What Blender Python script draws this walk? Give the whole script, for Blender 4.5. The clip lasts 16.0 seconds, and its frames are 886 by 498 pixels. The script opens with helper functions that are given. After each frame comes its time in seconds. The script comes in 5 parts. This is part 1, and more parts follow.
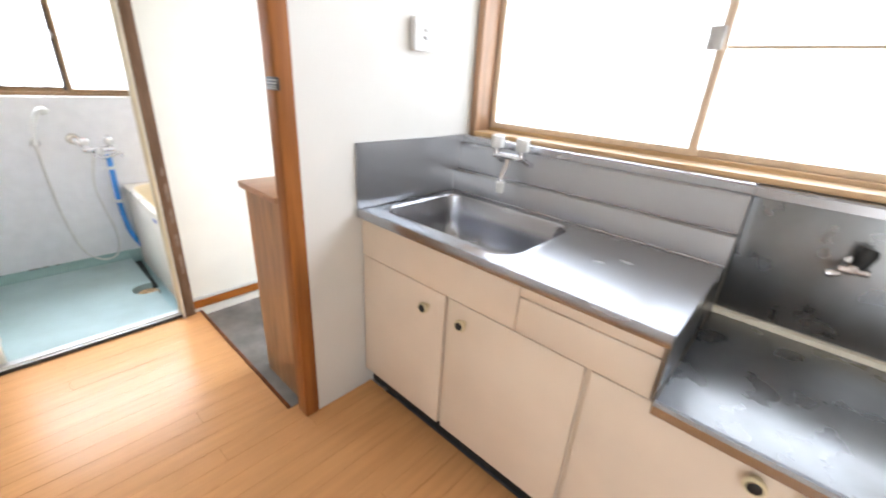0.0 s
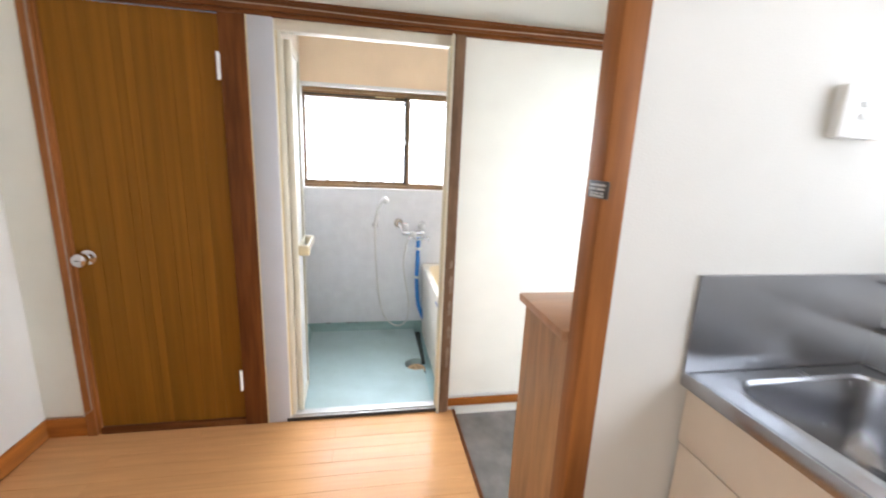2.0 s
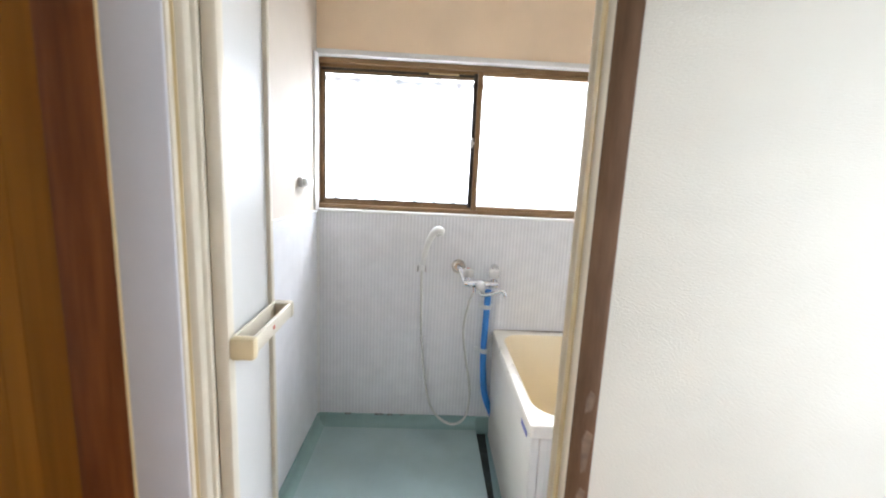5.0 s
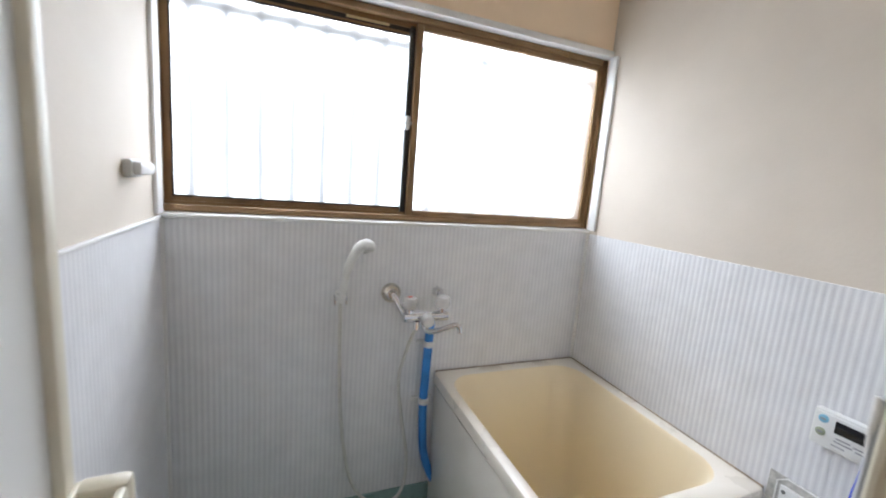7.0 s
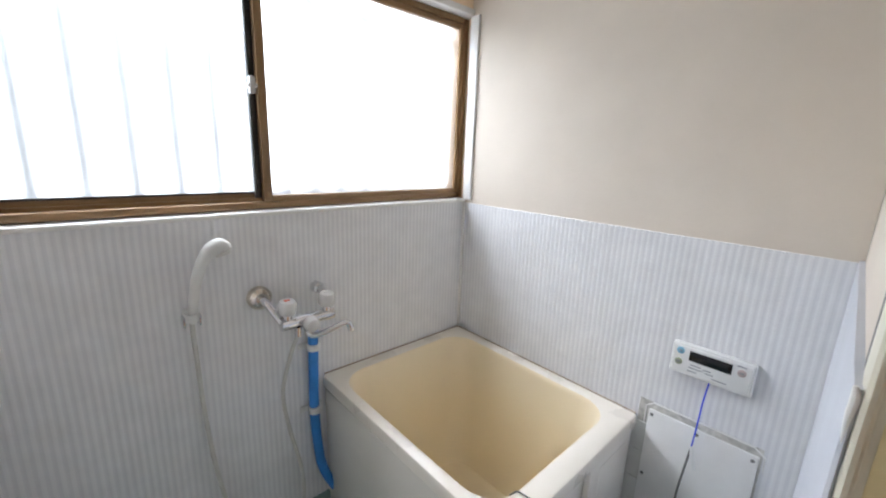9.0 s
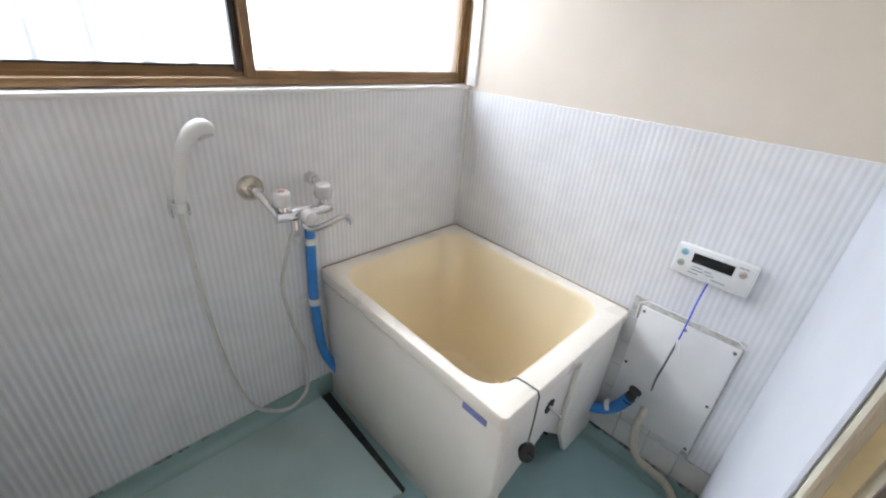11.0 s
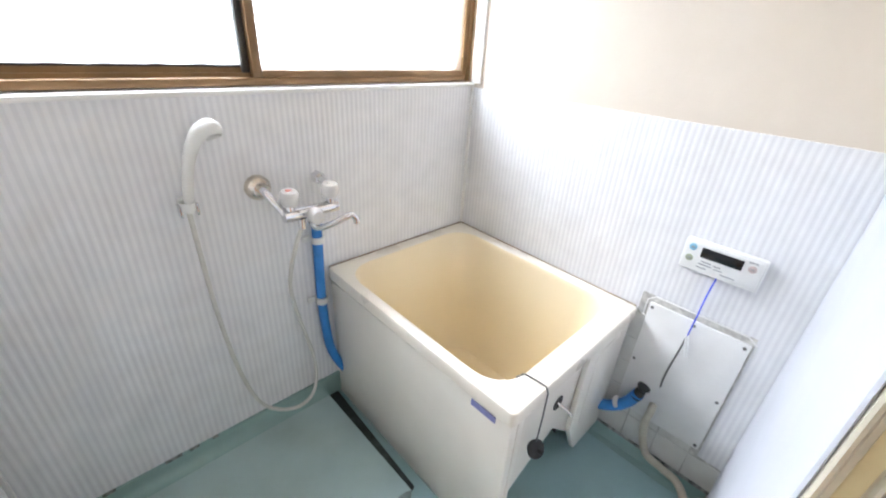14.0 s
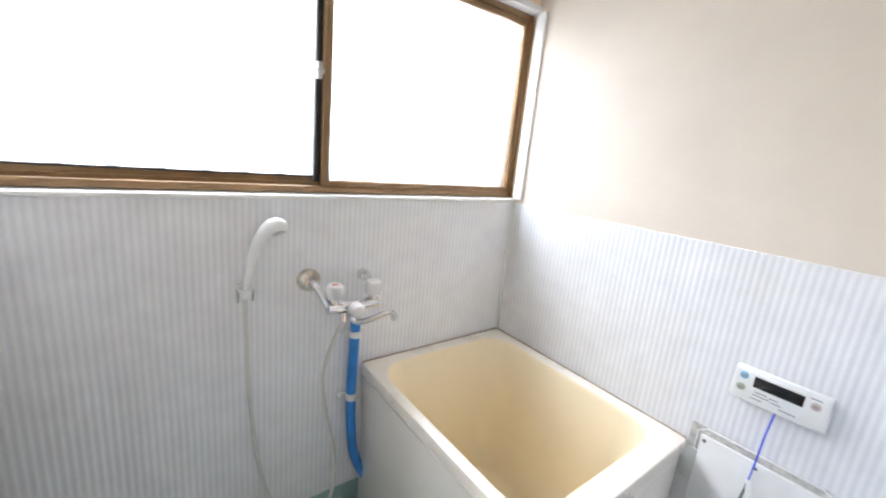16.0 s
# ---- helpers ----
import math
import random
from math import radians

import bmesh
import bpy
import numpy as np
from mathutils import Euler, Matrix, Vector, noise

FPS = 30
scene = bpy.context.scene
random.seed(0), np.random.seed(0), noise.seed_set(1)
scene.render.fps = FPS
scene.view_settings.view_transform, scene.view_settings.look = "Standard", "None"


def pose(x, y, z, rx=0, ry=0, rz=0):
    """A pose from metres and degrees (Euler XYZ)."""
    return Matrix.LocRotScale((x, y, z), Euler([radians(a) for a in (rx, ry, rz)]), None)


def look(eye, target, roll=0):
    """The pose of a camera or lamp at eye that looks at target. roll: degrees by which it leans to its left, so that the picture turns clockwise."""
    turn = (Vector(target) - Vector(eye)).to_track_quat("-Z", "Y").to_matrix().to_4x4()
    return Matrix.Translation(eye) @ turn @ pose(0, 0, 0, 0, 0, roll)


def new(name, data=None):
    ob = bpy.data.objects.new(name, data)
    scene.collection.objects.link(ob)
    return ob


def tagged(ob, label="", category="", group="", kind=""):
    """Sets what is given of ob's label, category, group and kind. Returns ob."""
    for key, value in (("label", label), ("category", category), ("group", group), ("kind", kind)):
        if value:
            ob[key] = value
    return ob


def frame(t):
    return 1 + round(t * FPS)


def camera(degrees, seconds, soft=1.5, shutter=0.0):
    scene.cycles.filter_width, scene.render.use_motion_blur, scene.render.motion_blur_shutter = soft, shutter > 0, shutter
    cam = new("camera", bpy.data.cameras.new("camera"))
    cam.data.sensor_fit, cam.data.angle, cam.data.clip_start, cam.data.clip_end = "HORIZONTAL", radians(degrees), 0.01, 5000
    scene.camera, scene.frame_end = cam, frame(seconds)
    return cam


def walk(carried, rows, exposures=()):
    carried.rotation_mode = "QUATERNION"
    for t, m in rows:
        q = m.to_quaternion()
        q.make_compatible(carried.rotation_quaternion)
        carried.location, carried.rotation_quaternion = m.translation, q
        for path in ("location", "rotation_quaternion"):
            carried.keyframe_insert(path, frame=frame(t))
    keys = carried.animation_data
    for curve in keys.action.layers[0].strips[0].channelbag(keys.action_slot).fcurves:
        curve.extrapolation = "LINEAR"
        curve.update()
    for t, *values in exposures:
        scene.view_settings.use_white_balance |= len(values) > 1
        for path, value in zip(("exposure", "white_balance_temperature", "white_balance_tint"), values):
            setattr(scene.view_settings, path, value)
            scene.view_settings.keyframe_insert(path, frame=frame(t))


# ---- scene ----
cam = camera(95.4, 16.0, soft=1.9, shutter=0.5)
PATH = [
    (0, (-0.228, 0.249, 1.246), (-1.454, 1.627, 0.472), 3.6),
    (0.5, (-0.321, 0.249, 1.250), (-1.746, 1.459, 0.538), 3.8),
    (1, (-0.448, 0.257, 1.254), (-2.054, 1.283, 0.648), 3.5),
    (1.5, (-0.551, 0.268, 1.245), (-2.341, 0.996, 0.731), 2.5),
    (2, (-0.652, 0.363, 1.255), (-2.571, 0.720, 0.819), 2.5),
    (2.5, (-0.770, 0.402, 1.243), (-2.727, 0.562, 0.864), 3.0),
    (3, (-0.930, 0.379, 1.250), (-2.900, 0.537, 0.940), 2.8),
    (3.2, (-0.993, 0.390, 1.234), (-2.961, 0.528, 0.908), 2.0),
    (5.3, (-1.858, 0.426, 1.163), (-3.837, 0.488, 0.832), 3.1),
    (5.5, (-1.919, 0.414, 1.175), (-3.886, 0.498, 0.820), 3.9),
    (6, (-2.045, 0.327, 1.154), (-3.997, 0.644, 0.851), 4.2),
    (6.5, (-2.186, 0.238, 1.162), (-4.070, 0.831, 0.854), 3.6),
    (7, (-2.321, 0.219, 1.161), (-4.151, 0.960, 0.845), 4.6),
    (7.5, (-2.406, 0.248, 1.183), (-4.144, 1.181, 0.854), 5.6),
    (8, (-2.428, 0.228, 1.192), (-3.987, 1.448, 0.907), 3.0),
    (8.2, (-2.437, 0.207, 1.196), (-3.937, 1.503, 0.910), 2.0),
    (10.3, (-2.569, 0.213, 1.189), (-3.873, 1.536, 0.449), 2.6),
    (10.5, (-2.569, 0.206, 1.168), (-3.847, 1.537, 0.397), 3.3),
    (11, (-2.568, 0.209, 1.159), (-3.801, 1.492, 0.245), 4.7),
    (11.5, (-2.572, 0.206, 1.153), (-3.769, 1.447, 0.139), 5.4),
    (12, (-2.578, 0.201, 1.142), (-3.722, 1.415, 0.039), 6.0),
    (12.5, (-2.580, 0.203, 1.141), (-3.674, 1.397, -0.033), 6.1),
    (13, (-2.576, 0.208, 1.144), (-3.689, 1.400, -0.014), 5.3),
    (13.5, (-2.584, 0.203, 1.149), (-3.742, 1.431, 0.076), 4.4),
    (14, (-2.569, 0.202, 1.154), (-3.817, 1.468, 0.237), 3.8),
    (14.5, (-2.559, 0.207, 1.155), (-3.882, 1.471, 0.346), 3.9),
    (15, (-2.551, 0.203, 1.161), (-3.927, 1.487, 0.483), 4.3),
    (15.5, (-2.538, 0.200, 1.170), (-3.977, 1.483, 0.637), 3.9),
    (16, (-2.536, 0.184, 1.166), (-4.067, 1.388, 0.712), 5.6),
]
EXPOSURES = [(0.0, 0.70), (1.0, 0.68), (2.0, 0.50), (3.0, 0.22), (5.5, -0.02), (6.0, -0.2), (6.5, -0.45), (7.5, -0.62), (8.2, -0.64), (10.5, -0.56), (11.0, -0.34), (12.5, 0.08), (13.2, 0.18), (14.5, 0.18), (16.0, 0.0)]
walk(cam, [(t, look(eye, target, roll)) for t, eye, target, roll in PATH], EXPOSURES)
LIGHT_BATH, LIGHT_SKY, LIGHT_KITCHEN, LIGHT_ENTRANCE, LIGHT_ROOM = 68, 112, 56, 22, 14

# ---- light ----
world = bpy.data.worlds.new("sky")
scene.world = world
world.use_nodes = True
wn = world.node_tree
bg = wn.nodes["Background"]
sky = wn.nodes.new("ShaderNodeTexSky")
sky.sky_type, sky.sun_disc = "NISHITA", False
sky.sun_elevation, sky.sun_rotation = radians(48), radians(140)
wn.links.new(sky.outputs[0], bg.inputs[0])
bg.inputs[1].default_value = 0.12
sun = new("sun", bpy.data.lights.new("sun", "SUN"))
sun.data.energy, sun.data.angle, sun.data.color = 0.8, radians(14), (1, 0.96, 0.9)
sun.matrix_world = look((4, -4, 6), (0, 0, 0))


def window_light(name, at, towards, w, h, watts, tint=(1, 1, 1)):
    """The sky's light in a window's opening."""
    lamp = new(name, bpy.data.lights.new(name, "AREA"))
    lamp.data.shape, lamp.data.size, lamp.data.size_y, lamp.data.energy, lamp.data.color = "RECTANGLE", w, h, watts, tint
    lamp.matrix_world = look(at, towards)
    return lamp


COOL, DAY = (0.89, 0.95, 1.07), (0.93, 0.97, 1.06)
window_light("bath_window_light", (-3.97, 0.65, 1.40), (0, 0.65, 1.33), 2.3, 1.3, LIGHT_BATH, COOL)
window_light("bath_sky_light", (-4.52, 0.65, 2.20), (-3.22, 0.65, 0.90), 2.0, 1.0, LIGHT_SKY, COOL)
window_light("kitchen_window_light", (-0.5, 2.15, 1.6), (-0.5, 0, 1.5), 3.2, 1.5, LIGHT_KITCHEN, DAY)
window_light("entrance_light", (-2.0, 2.1, 1.0), (-2.0, 0, 0.9), 0.75, 1.7, LIGHT_ENTRANCE, DAY)
window_light("next_room_light", (0.70, -1.25, 1.05), (0.55, 0, 1.0), 0.95, 1.8, LIGHT_ROOM, (0.97, 0.98, 1.0))


# ---- materials ----


def material(name, base, rough=0.5, metal=0.0, vary=0.08, scale=6.0, stretch=(1, 1, 1), bump=0.0, bump_scale=80.0, rough_vary=0.1,
             dirt=0.0, dirt_scale=2.0, per_object=0.0, coat=0.0, spec=0.5, other=None, detail=6.0, distort=0.0):
    m = bpy.data.materials.new(name)
    m.use_nodes = True
    nt = m.node_tree
    n, k = nt.nodes, nt.links
    b = n["Principled BSDF"]
    b.inputs["Metallic"].default_value = metal
    b.inputs["Coat Weight"].default_value = coat
    b.inputs["Specular IOR Level"].default_value = spec
    tc = n.new("ShaderNodeTexCoord")
    mp = n.new("ShaderNodeMapping")
    mp.inputs["Scale"].default_value = stretch
    k.new(tc.outputs["Object"], mp.inputs["Vector"])
    vec = mp.outputs["Vector"]
    if per_object:
        info = n.new("ShaderNodeObjectInfo")
        off = n.new("ShaderNodeVectorMath")
        off.operation = "MULTIPLY_ADD"
        k.new(info.outputs["Random"], off.inputs[0])
        off.inputs[1].default_value = (7, 9, 5)
        k.new(vec, off.inputs[2])
        vec = off.outputs[0]
    fine = n.new("ShaderNodeTexNoise")
    fine.inputs["Scale"].default_value, fine.inputs["Detail"].default_value, fine.inputs["Distortion"].default_value = scale, detail, distort
    k.new(vec, fine.inputs["Vector"])
    ramp = n.new("ShaderNodeValToRGB")
    second = other or tuple(c * (1 - 2.2 * vary) for c in base)
    ramp.color_ramp.elements[0].position, ramp.color_ramp.elements[1].position = 0.3, 0.7
    ramp.color_ramp.elements[0].color = (*second, 1)
    ramp.color_ramp.elements[1].color = (*[min(1, c * (1 + 0.6 * vary)) for c in base], 1)
    k.new(fine.outputs["Fac"], ramp.inputs["Fac"])
    col = ramp.outputs["Color"]
    if per_object:
        hsv = n.new("ShaderNodeHueSaturation")
        ml = n.new("ShaderNodeMath")
        ml.operation = "MULTIPLY_ADD"
        k.new(info.outputs["Random"], ml.inputs[0])
        ml.inputs[1].default_value, ml.inputs[2].default_value = per_object, 1 - per_object / 2
        k.new(ml.outputs[0], hsv.inputs["Value"])
        k.new(col, hsv.inputs["Color"])
        col = hsv.outputs["Color"]
    if dirt:
        big = n.new("ShaderNodeTexNoise")
        big.inputs["Scale"].default_value, big.inputs["Detail"].default_value = dirt_scale, 5
        k.new(tc.outputs["Object"], big.inputs["Vector"])
        r2 = n.new("ShaderNodeMapRange")
        r2.inputs["From Min"].default_value, r2.inputs["From Max"].default_value = 0.5, 0.75
        r2.inputs["To Max"].default_value = dirt
        k.new(big.outputs["Fac"], r2.inputs["Value"])
        mx = n.new("ShaderNodeMixRGB")
        mx.blend_type = "MULTIPLY"
        mx.inputs["Color2"].default_value = (0.55, 0.48, 0.4, 1)
        k.new(r2.outputs[0], mx.inputs["Fac"])
        k.new(col, mx.inputs["Color1"])
        col = mx.outputs["Color"]
    k.new(col, b.inputs["Base Color"])
    rr = n.new("ShaderNodeMapRange")
    rr.inputs["To Min"].default_value, rr.inputs["To Max"].default_value = max(0.02, rough - rough_vary), min(1, rough + rough_vary)
    rn = n.new("ShaderNodeTexNoise")
    rn.inputs["Scale"].default_value, rn.inputs["Detail"].default_value = 9, 6
    k.new(mp.outputs["Vector"], rn.inputs["Vector"])
    k.new(rn.outputs["Fac"], rr.inputs["Value"])
    k.new(rr.outputs[0], b.inputs["Roughness"])
    if bump:
        bn = n.new("ShaderNodeTexNoise")
        bn.inputs["Scale"].default_value, bn.inputs["Detail"].default_value = bump_scale, 4
        k.new(mp.outputs["Vector"], bn.inputs["Vector"])
        bp = n.new("ShaderNodeBump")
        bp.inputs["Strength"].default_value, bp.inputs["Distance"].default_value = bump, 0.002
        k.new(bn.outputs["Fac"], bp.inputs["Height"])
        k.new(bp.outputs["Normal"], b.inputs["Normal"])
    return m


def striped(name, base, groove, pitch, axis):
    """A ribbed sheet: white ribs and pale grey grooves, one every pitch metres along the axis (0 x, 1 y)."""
    m = material(name, base, 0.42, vary=0.03, scale=14, bump=0.15, bump_scale=160, dirt=0.12, dirt_scale=2.5)
    nt = m.node_tree
    n, k = nt.nodes, nt.links
    b = n["Principled BSDF"]
    src = b.inputs["Base Color"].links[0].from_socket
    geo = n.new("ShaderNodeNewGeometry")
    sep = n.new("ShaderNodeSeparateXYZ")
    k.new(geo.outputs["Position"], sep.inputs[0])
    w = n.new("ShaderNodeMath")
    w.operation = "MULTIPLY"
    w.inputs[1].default_value = 2 * math.pi / pitch
    k.new(sep.outputs[axis], w.inputs[0])
    s = n.new("ShaderNodeMath")
    s.operation = "COSINE"
    k.new(w.outputs[0], s.inputs[0])
    r = n.new("ShaderNodeMapRange")
    r.inputs["From Min"].default_value, r.inputs["From Max"].default_value = 0.35, -0.45
    k.new(s.outputs[0], r.inputs["Value"])
    mx = n.new("ShaderNodeMixRGB")
    mx.blend_type = "MULTIPLY"
    mx.inputs["Color2"].default_value = (*groove, 1)
    k.new(r.outputs[0], mx.inputs["Fac"])
    k.new(src, mx.inputs["Color1"])
    k.new(mx.outputs["Color"], b.inputs["Base Color"])
    return m


def frosted(name, rough=0.42):
    m = bpy.data.materials.new(name)
    m.use_nodes = True
    nt = m.node_tree
    b = nt.nodes["Principled BSDF"]
    b.inputs["Base Color"].default_value = (0.95, 0.97, 0.97, 1)
    b.inputs["Transmission Weight"].default_value = 1
    b.inputs["IOR"].default_value = 1.3
    b.inputs["Roughness"].default_value = rough
    tx = nt.nodes.new("ShaderNodeTexNoise")
    tx.inputs["Scale"].default_value = 260
    bp = nt.nodes.new("ShaderNodeBump")
    bp.inputs["Strength"].default_value, bp.inputs["Distance"].default_value = 0.4, 0.001
    tc = nt.nodes.new("ShaderNodeTexCoord")
    nt.links.new(tc.outputs["Object"], tx.inputs["Vector"])
    nt.links.new(tx.outputs["Fac"], bp.inputs["Height"])
    nt.links.new(bp.outputs["Normal"], b.inputs["Normal"])
    return m


WALLPAPER = material("wallpaper", (0.765, 0.765, 0.69), 0.8, vary=0.025, scale=3, bump=0.55, bump_scale=190, stretch=(1, 1, 1.6), dirt=0.1, dirt_scale=1.3)
PLASTER = material("white_wall", (0.70, 0.685, 0.645), 0.75, vary=0.02, scale=3, bump=0.35, bump_scale=220, dirt=0.08, dirt_scale=1.6)
# window wall's paint, with warm bounced light put into its colour
PEACH_BOUNCE = material("peach_bounce_paint", (0.91, 0.72, 0.52), 0.7, vary=0.03, scale=4, bump=0.18, bump_scale=110, dirt=0.10, dirt_scale=1.5)
CREAM_PAINT = material("cream_paint", (0.67, 0.597, 0.51), 0.7, vary=0.03, scale=4, bump=0.18, bump_scale=110, dirt=0.10, dirt_scale=1.5)
CEILING = material("ceiling_board", (0.84, 0.80, 0.74), 0.8, vary=0.03, scale=5, bump=0.2)
PITCH = 0.0165
RIB_X = striped("ribbed_sheet_x", (0.80, 0.80, 0.81), (0.915, 0.915, 0.925), PITCH, 0)
RIB_Y = striped("ribbed_sheet_y", (0.80, 0.80, 0.81), (0.915, 0.915, 0.925), PITCH, 1)
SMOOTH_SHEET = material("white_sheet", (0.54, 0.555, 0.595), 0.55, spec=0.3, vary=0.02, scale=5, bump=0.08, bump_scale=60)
WHITE_TRIM = material("white_trim", (0.80, 0.79, 0.77), 0.4, vary=0.03, scale=12, bump=0.06)
TEAL = material("teal_floor", (0.385, 0.505, 0.50), 0.4, vary=0.05, scale=5, bump=0.12, bump_scale=140, dirt=0.25, dirt_scale=3.2)
TEAL_TRAY = material("teal_tray", (0.335, 0.50, 0.515), 0.4, vary=0.06, scale=5, bump=0.12, bump_scale=140, dirt=0.3, dirt_scale=5)
TEAL_GAP = material("dirty_shaded_trough", (0.035, 0.05, 0.045), 0.6, vary=0.3, scale=30)
TEAL_COVE = material("teal_coving", (0.29, 0.43, 0.415), 0.4, vary=0.06, scale=9, bump=0.1, dirt=0.35, dirt_scale=9)
PLANK = material("floor_plank", (0.60, 0.315, 0.135), 0.25, spec=0.10, vary=0.05, scale=3.0, stretch=(14, 1, 1), bump=0.02, bump_scale=30, per_object=0.04, dirt=0.12, dirt_scale=1.4, rough_vary=0.06)
GROOVE = material("floor_groove", (0.20, 0.09, 0.035), 0.6)
BROWN = material("brown_timber", (0.165, 0.052, 0.014), 0.45, spec=0.13, vary=0.2, scale=4, stretch=(9, 9, 0.8), bump=0.15, bump_scale=30, dirt=0.25, dirt_scale=6)
BROWN_H = material("brown_timber_lying", (0.165, 0.056, 0.016), 0.45, spec=0.13, vary=0.2, scale=4, stretch=(9, 0.8, 9), bump=0.15, bump_scale=30, dirt=0.25, dirt_scale=6)
ORANGE = material("orange_timber", (0.34, 0.125, 0.036), 0.45, spec=0.16, vary=0.16, scale=4, stretch=(9, 9, 0.7), bump=0.1, bump_scale=30, dirt=0.2, dirt_scale=5)
ORANGE_H = material("orange_timber_lying", (0.42, 0.145, 0.03), 0.45, spec=0.16, vary=0.16, scale=4, stretch=(0.7, 0.7, 9), bump=0.1, bump_scale=30, dirt=0.2, dirt_scale=5)
WORN = material("worn_post_paint", (0.19, 0.115, 0.07), 0.7, spec=0.08, vary=0.2, scale=5, stretch=(6, 6, 1), bump=0.2, bump_scale=40, dirt=0.2, dirt_scale=7)
WORN_PATCH = material("peeled_patch", (0.25, 0.17, 0.115), 0.7, vary=0.2, scale=40, bump=0.4)
TEAK = material("teak_veneer", (0.24, 0.098, 0.012), 0.45, spec=0.09, vary=0.09, scale=3.5, stretch=(12, 12, 0.4), bump=0.03, bump_scale=30, per_object=0.14, detail=8)
OAK = material("oak_veneer", (0.40, 0.205, 0.088), 0.42, vary=0.17, scale=3, stretch=(10, 10, 0.9), bump=0.08, bump_scale=40, detail=9, distort=0.6)
OAK_TOP = material("oak_top", (0.44, 0.225, 0.115), 0.36, vary=0.08, scale=4, stretch=(8, 1, 8), bump=0.05)
ENAMEL = material("cream_cabinet_face", (0.75, 0.635, 0.51), 0.33, vary=0.03, scale=4, bump=0.05, bump_scale=50, dirt=0.12, dirt_scale=2.2)
STEEL = material("stainless_steel", (0.43, 0.435, 0.455), 0.25, metal=1, vary=0.03, scale=4, stretch=(0.6, 2, 2), rough_vary=0.06, dirt=0.05, dirt_scale=3)
STEEL_WORN = material("worn_steel", (0.42, 0.425, 0.44), 0.30, metal=1, vary=0.02, scale=2.5, stretch=(0.6, 1.5, 2), rough_vary=0.05)
STEEL_OLD = material("scratched_steel", (0.27, 0.275, 0.28), 0.30, metal=1, vary=0.10, scale=5, rough_vary=0.16, dirt=0.35, dirt_scale=4)
CHROME = material("chrome", (0.74, 0.74, 0.76), 0.07, metal=1, vary=0.05, rough_vary=0.05)
BRASSY = material("worn_brass", (0.76, 0.70, 0.61), 0.14, metal=1, vary=0.2, scale=30)
WHITE_PLASTIC = material("white_plastic", (0.78, 0.78, 0.76), 0.32, vary=0.03, scale=20)
GREY_PLASTIC = material("grey_plastic", (0.62, 0.62, 0.60), 0.45, vary=0.04, scale=20)
CLEAR_KNOB = material("milky_knob", (0.84, 0.83, 0.81), 0.18, vary=0.05, scale=30, coat=0.4)
CLEAR_KNOB.node_tree.nodes["Principled BSDF"].inputs["Transmission Weight"].default_value = 0.2
CREAM_FRAME = material("cream_aluminium", (0.70, 0.655, 0.535), 0.35, vary=0.05, scale=8, bump=0.05, dirt=0.15, dirt_scale=5)
CREAM_SEAL = material("yellowed_seal", (0.72, 0.60, 0.34), 0.5, vary=0.08, scale=12)
CREAM_PLASTIC = material("yellowed_plastic", (0.70, 0.60, 0.38), 0.38, vary=0.08, scale=14)
DOOR_SHEET = material("frosted_plastic_sheet", (0.66, 0.665, 0.645), 0.35, vary=0.02, scale=5, bump=0.2, bump_scale=230)
# basin colour yellowed for light bouncing about inside the cream tub
TUB = material("tub_shell_bounce", (0.88, 0.75, 0.525), 0.3, vary=0.012, scale=3, rough_vary=0.03, coat=0.1)
# the tub's cream again, paled for the light falling on the rim
TUB_RIM = material("tub_rim_lit", (0.86, 0.80, 0.70), 0.28, vary=0.012, scale=3, rough_vary=0.03, coat=0.15)
TUB_OUT = material("tub_apron", (0.86, 0.81, 0.73), 0.36, vary=0.02, scale=5, bump=0.05, bump_scale=120, dirt=0.12, dirt_scale=3)
BLUE = material("blue_foam", (0.045, 0.26, 0.70), 0.55, vary=0.1, scale=20, bump=0.2, bump_scale=90)
BLUE_WIRE = material("blue_wire", (0.03, 0.08, 0.75), 0.4)
BLACK = material("black_rubber", (0.02, 0.02, 0.02), 0.5, vary=0.2, scale=30)
DARK_GLASS = material("display_glass", (0.012, 0.012, 0.014), 0.12)
CABLE = material("brownish_cable", (0.34, 0.25, 0.18), 0.5, vary=0.1, scale=20)
# kitchen window timber, lightened to carry the glare of the panes
GLARE_TIMBER = material("window_timber_glare", (0.47, 0.29, 0.18), 0.35, vary=0.15, scale=4, stretch=(9, 9, 0.8), bump=0.06, bump_scale=30)
GREY_WIRE = material("grey_wire", (0.16, 0.16, 0.15), 0.5)
HOSE_WHITE = material("shower_hose_plastic", (0.66, 0.65, 0.61), 0.4, vary=0.05, scale=30)
HOSE_BEIGE = material("beige_hose", (0.62, 0.57, 0.46), 0.45, vary=0.1, scale=20, dirt=0.3, dirt_scale=9)
BRONZE = material("bronze_aluminium", (0.26, 0.155, 0.072), 0.36, metal=0.35, vary=0.1, scale=9, bump=0.05, dirt=0.2, dirt_scale=6)
# for the rubber seals, and for shade at the window head and frame gap
BRONZE_DARK = material("dark_seal_and_shade", (0.035, 0.028, 0.022), 0.55, vary=0.2, scale=20)
TIMBER_SILL = material("sill_timber", (0.58, 0.38, 0.19), 0.4, vary=0.12, scale=4, stretch=(0.7, 9, 9), bump=0.08, bump_scale=30)
